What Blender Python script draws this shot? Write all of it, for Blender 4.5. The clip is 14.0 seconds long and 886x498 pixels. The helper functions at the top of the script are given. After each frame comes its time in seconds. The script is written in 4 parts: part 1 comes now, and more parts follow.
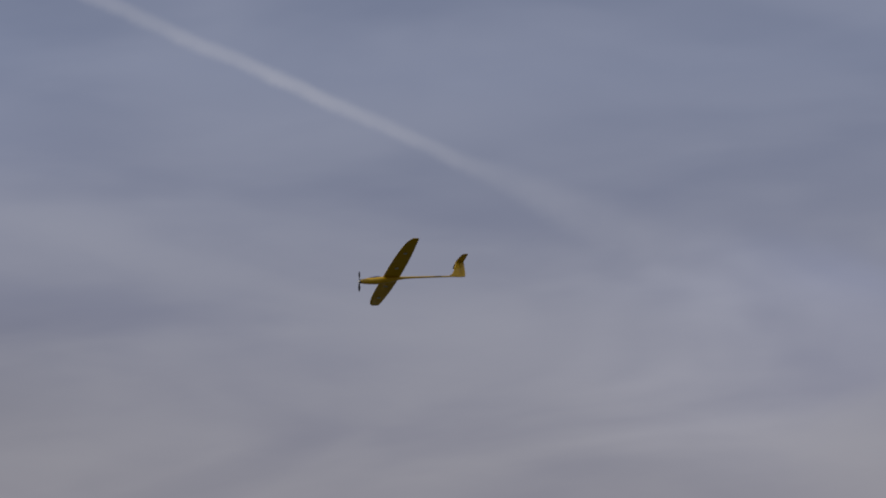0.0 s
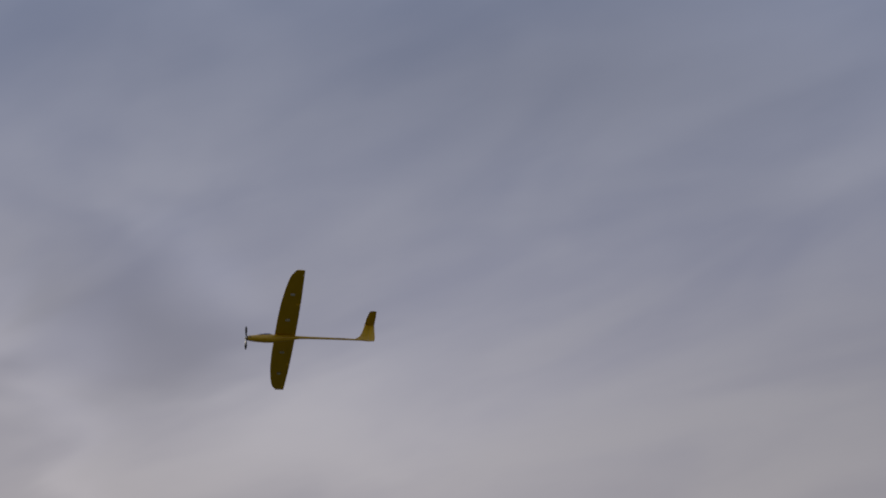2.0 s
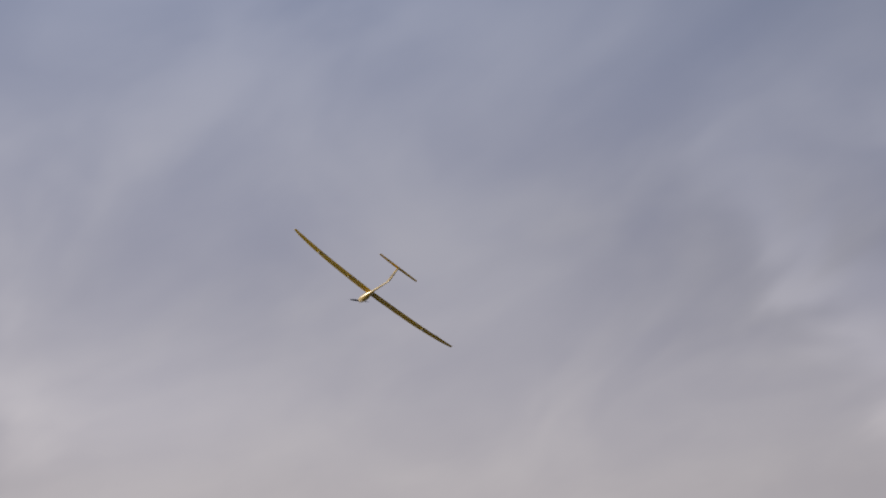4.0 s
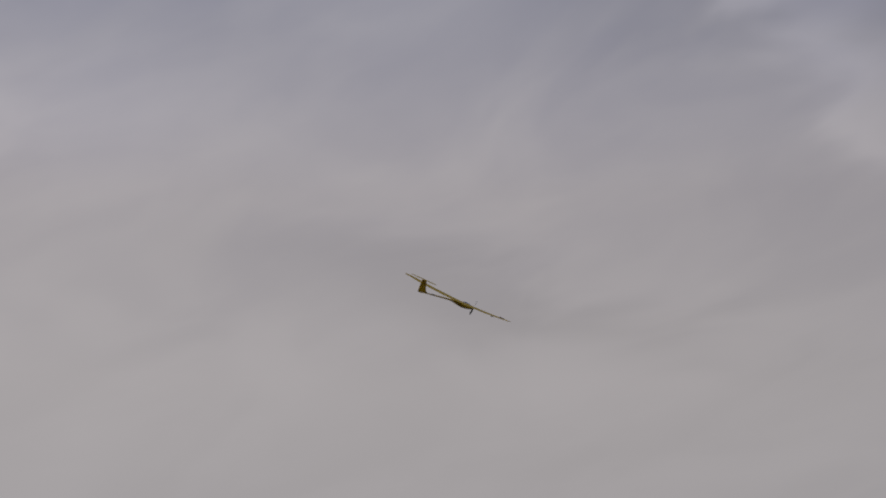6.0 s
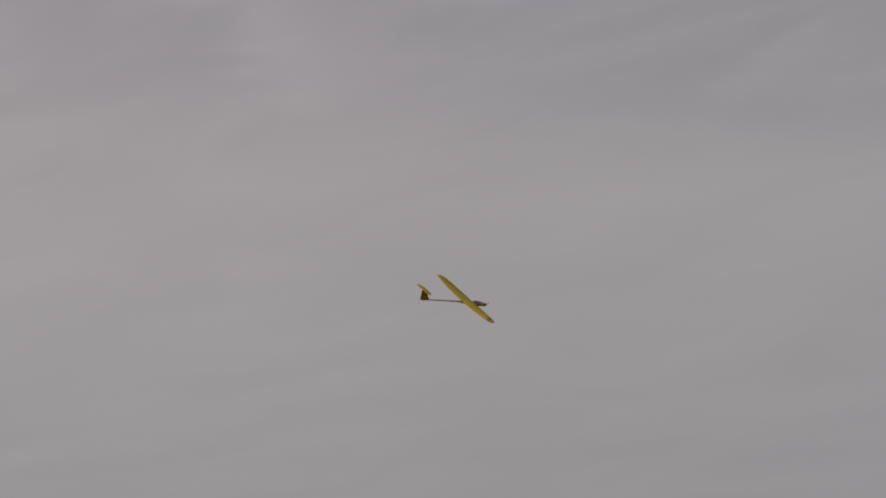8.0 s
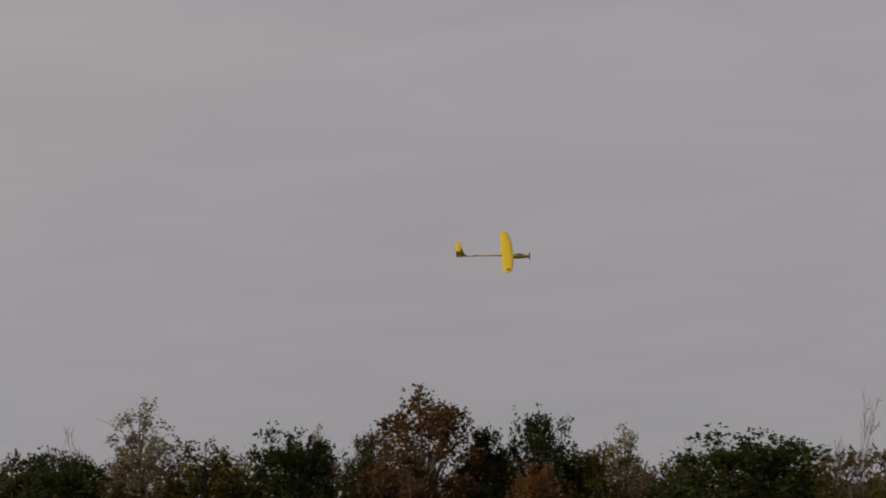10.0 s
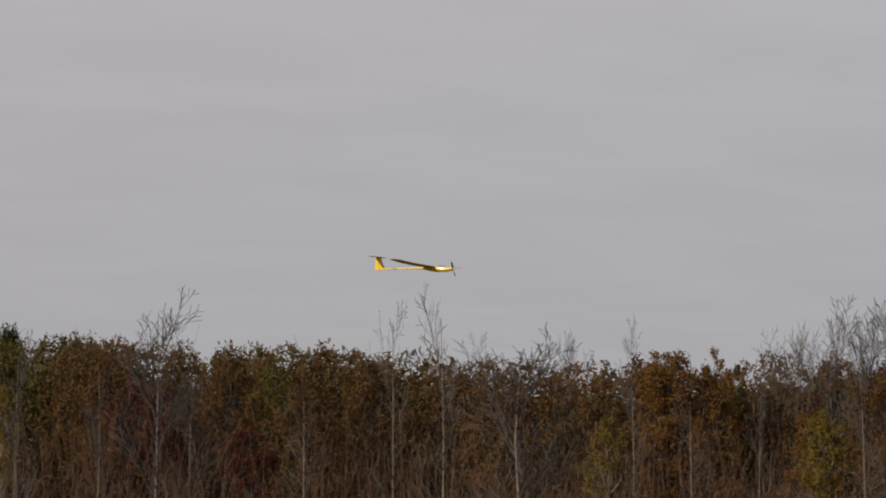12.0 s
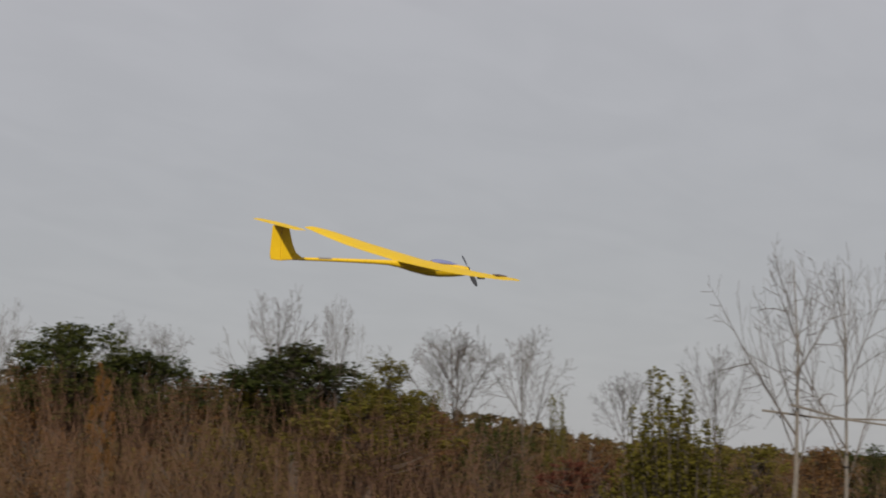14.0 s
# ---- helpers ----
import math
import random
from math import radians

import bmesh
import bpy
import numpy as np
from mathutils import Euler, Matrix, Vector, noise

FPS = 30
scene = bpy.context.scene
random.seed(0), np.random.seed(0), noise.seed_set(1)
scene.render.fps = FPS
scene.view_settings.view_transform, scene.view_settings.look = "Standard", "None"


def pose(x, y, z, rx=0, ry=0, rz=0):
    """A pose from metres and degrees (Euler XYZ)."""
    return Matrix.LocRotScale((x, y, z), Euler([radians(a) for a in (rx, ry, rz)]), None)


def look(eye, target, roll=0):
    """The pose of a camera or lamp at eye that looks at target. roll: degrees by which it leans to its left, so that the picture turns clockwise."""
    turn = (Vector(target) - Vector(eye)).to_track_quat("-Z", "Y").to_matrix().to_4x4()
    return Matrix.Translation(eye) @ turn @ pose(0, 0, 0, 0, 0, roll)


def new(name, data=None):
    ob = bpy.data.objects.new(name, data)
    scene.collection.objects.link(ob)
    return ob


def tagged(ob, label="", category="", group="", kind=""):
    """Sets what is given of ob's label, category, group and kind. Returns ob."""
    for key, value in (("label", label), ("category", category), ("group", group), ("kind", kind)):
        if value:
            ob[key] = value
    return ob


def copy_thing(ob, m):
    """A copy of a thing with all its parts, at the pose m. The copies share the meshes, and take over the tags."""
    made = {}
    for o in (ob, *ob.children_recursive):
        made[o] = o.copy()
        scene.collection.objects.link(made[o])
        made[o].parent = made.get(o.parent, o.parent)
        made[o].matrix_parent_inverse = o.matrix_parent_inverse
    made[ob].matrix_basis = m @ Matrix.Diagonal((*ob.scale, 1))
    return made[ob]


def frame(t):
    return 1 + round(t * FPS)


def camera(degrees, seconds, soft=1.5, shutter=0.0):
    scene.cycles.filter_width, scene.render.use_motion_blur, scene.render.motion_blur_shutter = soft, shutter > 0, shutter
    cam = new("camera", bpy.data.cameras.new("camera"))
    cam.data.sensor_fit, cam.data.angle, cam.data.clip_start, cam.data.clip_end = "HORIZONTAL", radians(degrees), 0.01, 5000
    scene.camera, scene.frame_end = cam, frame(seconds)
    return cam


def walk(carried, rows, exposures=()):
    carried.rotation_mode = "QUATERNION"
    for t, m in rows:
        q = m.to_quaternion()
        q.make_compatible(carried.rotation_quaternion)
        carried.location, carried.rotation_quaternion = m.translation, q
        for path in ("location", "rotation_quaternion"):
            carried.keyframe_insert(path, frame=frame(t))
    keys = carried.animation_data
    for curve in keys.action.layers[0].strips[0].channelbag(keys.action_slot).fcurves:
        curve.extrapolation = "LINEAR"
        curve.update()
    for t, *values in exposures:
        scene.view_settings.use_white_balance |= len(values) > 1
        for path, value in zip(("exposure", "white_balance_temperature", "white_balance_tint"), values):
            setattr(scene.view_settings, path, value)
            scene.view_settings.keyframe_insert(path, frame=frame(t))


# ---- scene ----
EYE = (0.0, 0.0, 1.6)
SUN_AZ, SUN_EL = -112.0, 28.0


def aim(azimuth, tilt, roll=0.0):
    """A camera pose at the eye, by compass azimuth (clockwise from +y) and tilt above the horizon."""
    return pose(*EYE, 90 + tilt, 0, -azimuth) @ pose(0, 0, 0, 0, 0, roll)


# ---- camera ----
cam = camera(19.77, 14.0, soft=1.9, shutter=0.045)
walk(cam, [
    (0.0, aim(-1.89, 28.79, 0.00)),
    (0.5, aim(-10.49, 28.29, 0.00)),
    (1.0, aim(-19.29, 28.09, 0.00)),
    (1.5, aim(-28.49, 27.79, 0.00)),
    (2.0, aim(-37.49, 27.29, 0.00)),
    (2.5, aim(-45.89, 27.09, 0.00)),
    (3.0, aim(-53.19, 27.19, 0.00)),
    (3.2, aim(-54.29, 27.19, 0.00)),
    (4.2, aim(-57.89, 25.59, 0.00)),
    (5.3, aim(-57.69, 22.29, 0.00)),
    (5.5, aim(-57.39, 21.49, 0.00)),
    (6.0, aim(-56.19, 19.29, 0.00)),
    (6.5, aim(-53.09, 17.99, 0.00)),
    (7.0, aim(-49.09, 16.99, 0.00)),
    (7.2, aim(-47.39, 16.59, 0.00)),
    (8.2, aim(-36.34, 14.69, 0.20)),
    (9.3, aim(-24.69, 12.79, 0.37)),
    (9.5, aim(-22.00, 12.67, 0.40)),
    (10.0, aim(-15.32, 11.46, 0.31)),
    (10.5, aim(-7.45, 10.98, 0.06)),
    (11.0, aim(-0.00, 10.39, -0.13)),
    (11.5, aim(7.85, 9.14, -0.08)),
    (12.0, aim(15.45, 8.95, -0.23)),
    (12.5, aim(23.07, 8.33, -0.43)),
    (13.0, aim(32.45, 8.83, -0.30)),
    (13.2, aim(36.35, 8.99, 0.00)),
    (13.3, aim(39.68, 9.07, 0.00)),
    (13.4, aim(43.50, 9.05, 0.00)),
    (13.5, aim(47.17, 8.35, 0.00)),
    (13.6, aim(51.16, 7.46, 0.00)),
    (13.7, aim(55.27, 6.76, 0.00)),
    (13.8, aim(60.28, 6.18, 0.00)),
    (14.0, aim(69.22, 5.55, 0.00)),
], exposures=[(0.0, 0.05), (0.5, 0.16), (1.2, 0.17), (2.0, 0.08), (2.5, 0.24), (3.2, 0.3), (5.3, -0.06), (6.0, -0.08), (7.2, -0.14), (9.5, 0.0), (10.0, 0.06), (10.5, 0.18), (11.0, 0.17),
             (11.5, 0.41), (12.0, 0.48),
             (12.5, 0.5), (13.2, 0.45), (13.5, 0.42), (14.0, 0.52)])

# ---- world and sun ----
sun_dir = Vector((math.sin(radians(SUN_AZ)) * math.cos(radians(SUN_EL)),
                  math.cos(radians(SUN_AZ)) * math.cos(radians(SUN_EL)), math.sin(radians(SUN_EL))))


def tree_of(mat_or_world):
    mat_or_world.use_nodes = True
    nt = mat_or_world.node_tree
    nt.nodes.clear()
    return nt


def node(nt, kind, **props):
    n = nt.nodes.new(kind)
    for k, v in props.items():
        if k in ("operation", "data_type", "blend_type", "interpolation_type", "sky_type", "sun_disc",
                 "noise_dimensions", "clamp"):
            if k == "operation":
                n.operation = v
            elif k == "data_type":
                n.data_type = v
            elif k == "blend_type":
                n.blend_type = v
            elif k == "interpolation_type":
                n.interpolation_type = v
            elif k == "sky_type":
                n.sky_type = v
            elif k == "sun_disc":
                n.sun_disc = v
            elif k == "noise_dimensions":
                n.noise_dimensions = v
            elif k == "clamp":
                n.clamp = v
    return n


def ramp(nt, stops):
    n = nt.nodes.new("ShaderNodeValToRGB")
    el = n.color_ramp.elements
    while len(el) < len(stops):
        el.new(0.5)
    for e, (p, c) in zip(el, stops):
        e.position, e.color = p, (*c, 1)
    return n


# thicker (+) and thinner (-) banks of the cloud sheet: azimuth, elevation, half width, half height, tilt, strength
BANKS = [(-56, 21.5, 10, 2.6, 0, 0.13), (-39, 23.5, 6, 2.4, 0, 0.20), (-45, 32, 10, 2.8, 0, -0.15), (-32, 31.5, 7, 2.4, 0, -0.20),
         (-18, 24.5, 8, 2.0, 0, -0.16), (-17, 30.8, 4, 2.4, 0, 0.12), (-47.6, 24.6, 3.4, 0.8, -52, 0.18),
         (-45.4, 25, 2.2, 0.8, -30, -0.10), (-44, 26.7, 1.4, 0.7, -20, 0.13), (-50, 26, 5.5, 1.9, -10, -0.12), (-66, 22, 4, 2, 0, 0.18),
         (-54.5, 18, 5.5, 0.7, -9.5, -0.13), (-43.8, 20.4, 2.8, 0.7, -27, 0.09), (6.8, 27.6, 2.8, 0.8, -10, 0.22),
         (6.5, 25.4, 3.4, 2, 0, 0.15), (34, 17, 9, 2, -4, 0.1)]


def make_world():
    w = bpy.data.worlds.new("sky")
    scene.world = w
    nt = tree_of(w)
    L = nt.links.new
    out = node(nt, "ShaderNodeOutputWorld")
    bg = node(nt, "ShaderNodeBackground")
    tc = node(nt, "ShaderNodeTexCoord")
    sep = node(nt, "ShaderNodeSeparateXYZ")
    L(tc.outputs["Generated"], sep.inputs[0])
    # high thin cloud layer: a flat sheet overhead, so it thins into streaks low down
    zc = node(nt, "ShaderNodeMath", operation="ADD")
    zm = node(nt, "ShaderNodeMath", operation="MAXIMUM")
    L(sep.outputs["Z"], zm.inputs[0])
    zm.inputs[1].default_value = 0.0
    L(zm.outputs[0], zc.inputs[0])
    zc.inputs[1].default_value = 0.12
    dx = node(nt, "ShaderNodeMath", operation="DIVIDE")
    dy = node(nt, "ShaderNodeMath", operation="DIVIDE")
    L(sep.outputs["X"], dx.inputs[0]); L(zc.outputs[0], dx.inputs[1])
    L(sep.outputs["Y"], dy.inputs[0]); L(zc.outputs[0], dy.inputs[1])
    comb = node(nt, "ShaderNodeCombineXYZ")
    L(dx.outputs[0], comb.inputs[0]); L(dy.outputs[0], comb.inputs[1])
    mapping = node(nt, "ShaderNodeMapping")
    mapping.inputs["Rotation"].default_value = (0, 0, radians(38))
    mapping.inputs["Scale"].default_value = (1.0, 1.9, 1.0)
    L(comb.outputs[0], mapping.inputs["Vector"])
    n1 = node(nt, "ShaderNodeTexNoise")
    n1.inputs["Scale"].default_value = 3.4
    n1.inputs["Detail"].default_value = 3.0
    n1.inputs["Roughness"].default_value = 0.45
    n1.inputs["Distortion"].default_value = 0.6
    L(mapping.outputs[0], n1.inputs["Vector"])
    n2 = node(nt, "ShaderNodeTexNoise")
    n2.inputs["Scale"].default_value = 10.0
    n2.inputs["Detail"].default_value = 3.0
    n2.inputs["Roughness"].default_value = 0.55
    n2.inputs["Distortion"].default_value = 0.3
    L(mapping.outputs[0], n2.inputs["Vector"])
    add = node(nt, "ShaderNodeMath", operation="MULTIPLY_ADD")
    L(n2.outputs["Fac"], add.inputs[0])
    add.inputs[1].default_value = 0.16
    L(n1.outputs["Fac"], add.inputs[2])
    veil = node(nt, "ShaderNodeMapRange", interpolation_type="SMOOTHSTEP")
    L(add.outputs[0], veil.inputs["Value"])
    veil.inputs["From Min"].default_value = 0.33
    veil.inputs["From Max"].default_value = 0.85
    # overcast tone by height above the horizon: warm grey low, blue grey high
    thin = ramp(nt, [(0.0, (0.288, 0.277, 0.286)), (0.11, (0.298, 0.282, 0.290)), (0.28, (0.355, 0.333, 0.340)), (0.35, (0.280, 0.263, 0.284)),
                     (0.45, (0.211, 0.218, 0.287)), (0.54, (0.168, 0.194, 0.286)), (1.0, (0.12, 0.15, 0.24))])
    thick = ramp(nt, [(0.0, (0.302, 0.290, 0.298)), (0.11, (0.313, 0.296, 0.304)), (0.28, (0.375, 0.352, 0.360)), (0.35, (0.335, 0.314, 0.326)),
                      (0.45, (0.299, 0.300, 0.354)), (0.54, (0.240, 0.264, 0.360)), (1.0, (0.20, 0.22, 0.29))])
    L(sep.outputs["Z"], thin.inputs[0]); L(sep.outputs["Z"], thick.inputs[0])
    mix = node(nt, "ShaderNodeMix", data_type="RGBA")
    L(veil.outputs[0], mix.inputs["Factor"])
    L(thin.outputs[0], mix.inputs["A"]); L(thick.outputs[0], mix.inputs["B"])
    # the veil glows more towards the sun
    dot = node(nt, "ShaderNodeVectorMath", operation="DOT_PRODUCT")
    L(tc.outputs["Generated"], dot.inputs[0])
    dot.inputs[1].default_value = sun_dir
    glow = node(nt, "ShaderNodeMapRange")
    L(dot.outputs["Value"], glow.inputs["Value"])
    glow.inputs["From Min"].default_value = 0.0
    glow.inputs["From Max"].default_value = 1.0
    glow.inputs["To Min"].default_value = 1.0
    glow.inputs["To Max"].default_value = 1.28
    warm = node(nt, "ShaderNodeVectorMath", operation="SCALE")
    L(mix.outputs["Result"], warm.inputs[0]); L(glow.outputs[0], warm.inputs["Scale"])
    az = node(nt, "ShaderNodeMath", operation="ARCTAN2")
    L(sep.outputs["X"], az.inputs[0]); L(sep.outputs["Y"], az.inputs[1])
    el = node(nt, "ShaderNodeMath", operation="ARCSINE")
    L(sep.outputs["Z"], el.inputs[0])
    place = node(nt, "ShaderNodeCombineXYZ")
    L(az.outputs[0], place.inputs[0]); L(el.outputs[0], place.inputs[1])
    fray = node(nt, "ShaderNodeVectorMath", operation="MULTIPLY_ADD")
    L(n1.outputs["Color"], fray.inputs[0])
    fray.inputs[1].default_value, fray.inputs[2].default_value = (0.16, 0.05, 0), (-0.08, -0.025, 0)
    wavy = node(nt, "ShaderNodeVectorMath", operation="ADD")
    L(place.outputs[0], wavy.inputs[0]); L(fray.outputs[0], wavy.inputs[1])
    total = None
    for a, e, w, h, tilt, strength in BANKS:
        mp = node(nt, "ShaderNodeMapping")
        mp.vector_type = "TEXTURE"
        mp.inputs["Location"].default_value = (radians(a), radians(e), 0)
        mp.inputs["Rotation"].default_value = (0, 0, radians(tilt))
        mp.inputs["Scale"].default_value = (radians(w), radians(h), 1)
        L(wavy.outputs[0], mp.inputs["Vector"])
        sq = node(nt, "ShaderNodeVectorMath", operation="DOT_PRODUCT")
        L(mp.outputs[0], sq.inputs[0]); L(mp.outputs[0], sq.inputs[1])
        gs = node(nt, "ShaderNodeMath", operation="POWER")
        gs.inputs[0].default_value = 0.42
        L(sq.outputs["Value"], gs.inputs[1])
        ad = node(nt, "ShaderNodeMath", operation="MULTIPLY_ADD")
        L(gs.outputs[0], ad.inputs[0])
        ad.inputs[1].default_value = strength
        if total:
            L(total, ad.inputs[2])
        else:
            ad.inputs[2].default_value = 1.0
        total = ad.outputs[0]
    banked = node(nt, "ShaderNodeVectorMath", operation="SCALE")
    L(warm.outputs[0], banked.inputs[0]); L(total, banked.inputs["Scale"])
    sky = node(nt, "ShaderNodeTexSky", sky_type="NISHITA", sun_disc=False)
    sky.sun_elevation, sky.sun_rotation = radians(SUN_EL), radians(SUN_AZ)
    sk = node(nt, "ShaderNodeVectorMath", operation="SCALE")
    L(sky.outputs[0], sk.inputs[0])
    sk.inputs["Scale"].default_value = 0.05
    both = node(nt, "ShaderNodeMix", data_type="RGBA")
    both.inputs["Factor"].default_value = 0.12
    cool = node(nt, "ShaderNodeMapRange")
    L(dot.outputs["Value"], cool.inputs["Value"])
    cool.inputs["From Min"].default_value, cool.inputs["From Max"].default_value = -0.3, -1.05
    tint = node(nt, "ShaderNodeMix", data_type="RGBA", blend_type="MULTIPLY")
    L(cool.outputs[0], tint.inputs["Factor"]); L(banked.outputs[0], tint.inputs["A"])
    tint.inputs["B"].default_value = (0.925, 0.985, 1.01, 1)
    sunward = node(nt, "ShaderNodeMapRange")
    L(dot.outputs["Value"], sunward.inputs["Value"])
    sunward.inputs["From Min"].default_value, sunward.inputs["From Max"].default_value = 0.05, 0.55
    mellow = node(nt, "ShaderNodeMix", data_type="RGBA", blend_type="MULTIPLY")
    L(sunward.outputs[0], mellow.inputs["Factor"]); L(tint.outputs["Result"], mellow.inputs["A"])
    mellow.inputs["B"].default_value = (1.02, 1.0, 0.97, 1)
    L(mellow.outputs["Result"], both.inputs["A"]); L(sk.outputs[0], both.inputs["B"])
    L(both.outputs["Result"], bg.inputs["Color"])
    bg.inputs["Strength"].default_value = 1.0
    L(bg.outputs[0], out.inputs[0])


make_world()
sun = new("sun", bpy.data.lights.new("sun", "SUN"))
sun.data.energy, sun.data.angle, sun.data.color = 3.1, radians(0.9), (1.0, 0.93, 0.80)
sun.matrix_world = look(sun_dir * 200, (0, 0, 0))


# ---- materials ----
def principled(name, color, rough=0.6, metal=0.0, vary=0.15, scale=8.0, bump=0.0, island=0.0, coat=0.0, second=None,
               translucent=0.0, spec=0.5, hues=None):
    """A surface of one paint, with noise at two scales, optional per-leaf variation and relief."""
    m = bpy.data.materials.new(name)
    nt = tree_of(m)
    L = nt.links.new
    out = node(nt, "ShaderNodeOutputMaterial")
    bs = node(nt, "ShaderNodeBsdfPrincipled")
    tc = node(nt, "ShaderNodeTexCoord")
    big = node(nt, "ShaderNodeTexNoise")
    big.inputs["Scale"].default_value, big.inputs["Detail"].default_value = scale, 4
    fine = node(nt, "ShaderNodeTexNoise")
    fine.inputs["Scale"].default_value, fine.inputs["Detail"].default_value = scale * 9, 3
    L(tc.outputs["Object"], big.inputs["Vector"]); L(tc.outputs["Object"], fine.inputs["Vector"])
    s = node(nt, "ShaderNodeMath", operation="MULTIPLY_ADD")
    L(fine.outputs["Fac"], s.inputs[0])
    s.inputs[1].default_value = 0.4
    L(big.outputs["Fac"], s.inputs[2])
    val = s.outputs[0]
    if island:
        geo = node(nt, "ShaderNodeNewGeometry")
        obi = node(nt, "ShaderNodeObjectInfo")
        a = node(nt, "ShaderNodeMath", operation="MULTIPLY_ADD")
        L(geo.outputs["Random Per Island"], a.inputs[0])
        a.inputs[1].default_value = island
        L(val, a.inputs[2])
        b = node(nt, "ShaderNodeMath", operation="MULTIPLY_ADD")
        L(obi.outputs["Random"], b.inputs[0])
        b.inputs[1].default_value = island * 0.6
        L(a.outputs[0], b.inputs[2])
        val = b.outputs[0]
    mr = node(nt, "ShaderNodeMapRange")
    L(val, mr.inputs["Value"])
    mr.inputs["From Min"].default_value = 0.4
    mr.inputs["From Max"].default_value = 1.0 + island * 1.3
    c0 = [max(0.0, c * (1 - vary)) for c in color]
    c1 = second or [min(1.0, c * (1 + vary)) for c in color]
    cr = ramp(nt, [(0.0, c0), (0.5, color), (1.0, c1)])
    L(mr.outputs[0], cr.inputs[0])
    paint = cr.outputs[0]
    if hues:
        broad = node(nt, "ShaderNodeTexNoise")
        broad.inputs["Scale"].default_value, broad.inputs["Detail"].default_value = scale * 0.45, 3
        L(tc.outputs["Object"], broad.inputs["Vector"])
        hr = ramp(nt, [(0.30 + 0.42 * i / (len(hues) - 1), h) for i, h in enumerate(hues)])
        L(broad.outputs["Fac"], hr.inputs[0])
        tone = node(nt, "ShaderNodeMapRange")
        L(mr.outputs[0], tone.inputs["Value"])
        tone.inputs["To Min"].default_value, tone.inputs["To Max"].default_value = 1 - vary, 1 + vary
        sc = node(nt, "ShaderNodeVectorMath", operation="SCALE")
        L(hr.outputs[0], sc.inputs[0]); L(tone.outputs[0], sc.inputs["Scale"])
        paint = sc.outputs[0]
    L(paint, bs.inputs["Base Color"])
    rr = node(nt, "ShaderNodeMapRange")
    L(fine.outputs["Fac"], rr.inputs["Value"])
    rr.inputs["To Min"].default_value, rr.inputs["To Max"].default_value = max(0.03, rough - 0.12), min(1.0, rough + 0.12)
    L(rr.outputs[0], bs.inputs["Roughness"])
    bs.inputs["Metallic"].default_value = metal
    bs.inputs["Specular IOR Level"].default_value = spec
    bs.inputs["Coat Weight"].default_value = coat
    bs.inputs["Coat Roughness"].default_value = 0.12
    if bump:
        bp = node(nt, "ShaderNodeBump")
        bp.inputs["Strength"].default_value = bump
        bp.inputs["Distance"].default_value = 0.02
        L(s.outputs[0], bp.inputs["Height"])
        L(bp.outputs[0], bs.inputs["Normal"])
    last = bs.outputs[0]
    if translucent:
        tr = node(nt, "ShaderNodeBsdfTranslucent")
        L(paint, tr.inputs["Color"])
        ms = node(nt, "ShaderNodeMixShader")
        ms.inputs[0].default_value = translucent
        L(bs.outputs[0], ms.inputs[1]); L(tr.outputs[0], ms.inputs[2])
        last = ms.outputs[0]
    L(last, out.inputs[0])
    return m


YELLOW_FILM = principled("yellow_film", (0.66, 0.425, 0.010), rough=0.5, vary=0.07, scale=5, spec=0.15)
YELLOW_SHELL = principled("yellow_gelcoat", (0.64, 0.40, 0.012), rough=0.30, vary=0.06, scale=6, coat=0.4)
RUDDER_FILM = principled("pale_yellow_film", (0.68, 0.43, 0.015), rough=0.34, vary=0.06, scale=6, coat=0.25)
CARBON = principled("black_plastic", (0.02, 0.02, 0.022), rough=0.4, vary=0.2, scale=20)
CANOPY = principled("blue_tinted_canopy", (0.16, 0.17, 0.30), rough=0.12, vary=0.12, scale=6, coat=0.8)
WHITE = principled("white_plastic", (0.55, 0.55, 0.54), rough=0.35, vary=0.06, scale=12)
GREY_TAPE = principled("grey_tape", (0.20, 0.17, 0.13), rough=0.55, vary=0.2, scale=30)
MARKING = principled("dark_marking", (0.10, 0.055, 0.01), rough=0.45, vary=0.25, scale=25)

LEAF = dict(rough=0.75, scale=0.6, island=0.45, translucent=0.42, spec=0.06)
LEAF_GREEN = principled("green_leaves", (0.036, 0.044, 0.012), vary=0.55, second=(0.085, 0.085, 0.022), **LEAF)
LEAF_OLIVE = principled("olive_leaves", (0.090, 0.078, 0.014), vary=0.5, second=(0.17, 0.14, 0.025), **LEAF)
LEAF_BROWN = principled("russet_leaves", (0.112, 0.056, 0.022), vary=0.4, second=(0.165, 0.092, 0.036), **LEAF)
LEAF_ORANGE = principled("orange_leaves", (0.150, 0.070, 0.019), vary=0.4, second=(0.21, 0.115, 0.032), **LEAF)
LEAF_YELLOW = principled("yellow_leaves", (0.135, 0.090, 0.018), vary=0.45, second=(0.24, 0.165, 0.035), **LEAF)
LEAF_RED = principled("red_leaves", (0.125, 0.044, 0.028), vary=0.4, second=(0.17, 0.066, 0.04), **LEAF)
LEAF_PALE = principled("withered_leaves", (0.19, 0.155, 0.085), vary=0.5, second=(0.30, 0.26, 0.17), **LEAF)
LEAF_MIXED = principled("mixed_autumn_leaves", (0.092, 0.062, 0.024), vary=0.6, second=(0.165, 0.112, 0.042), **LEAF)
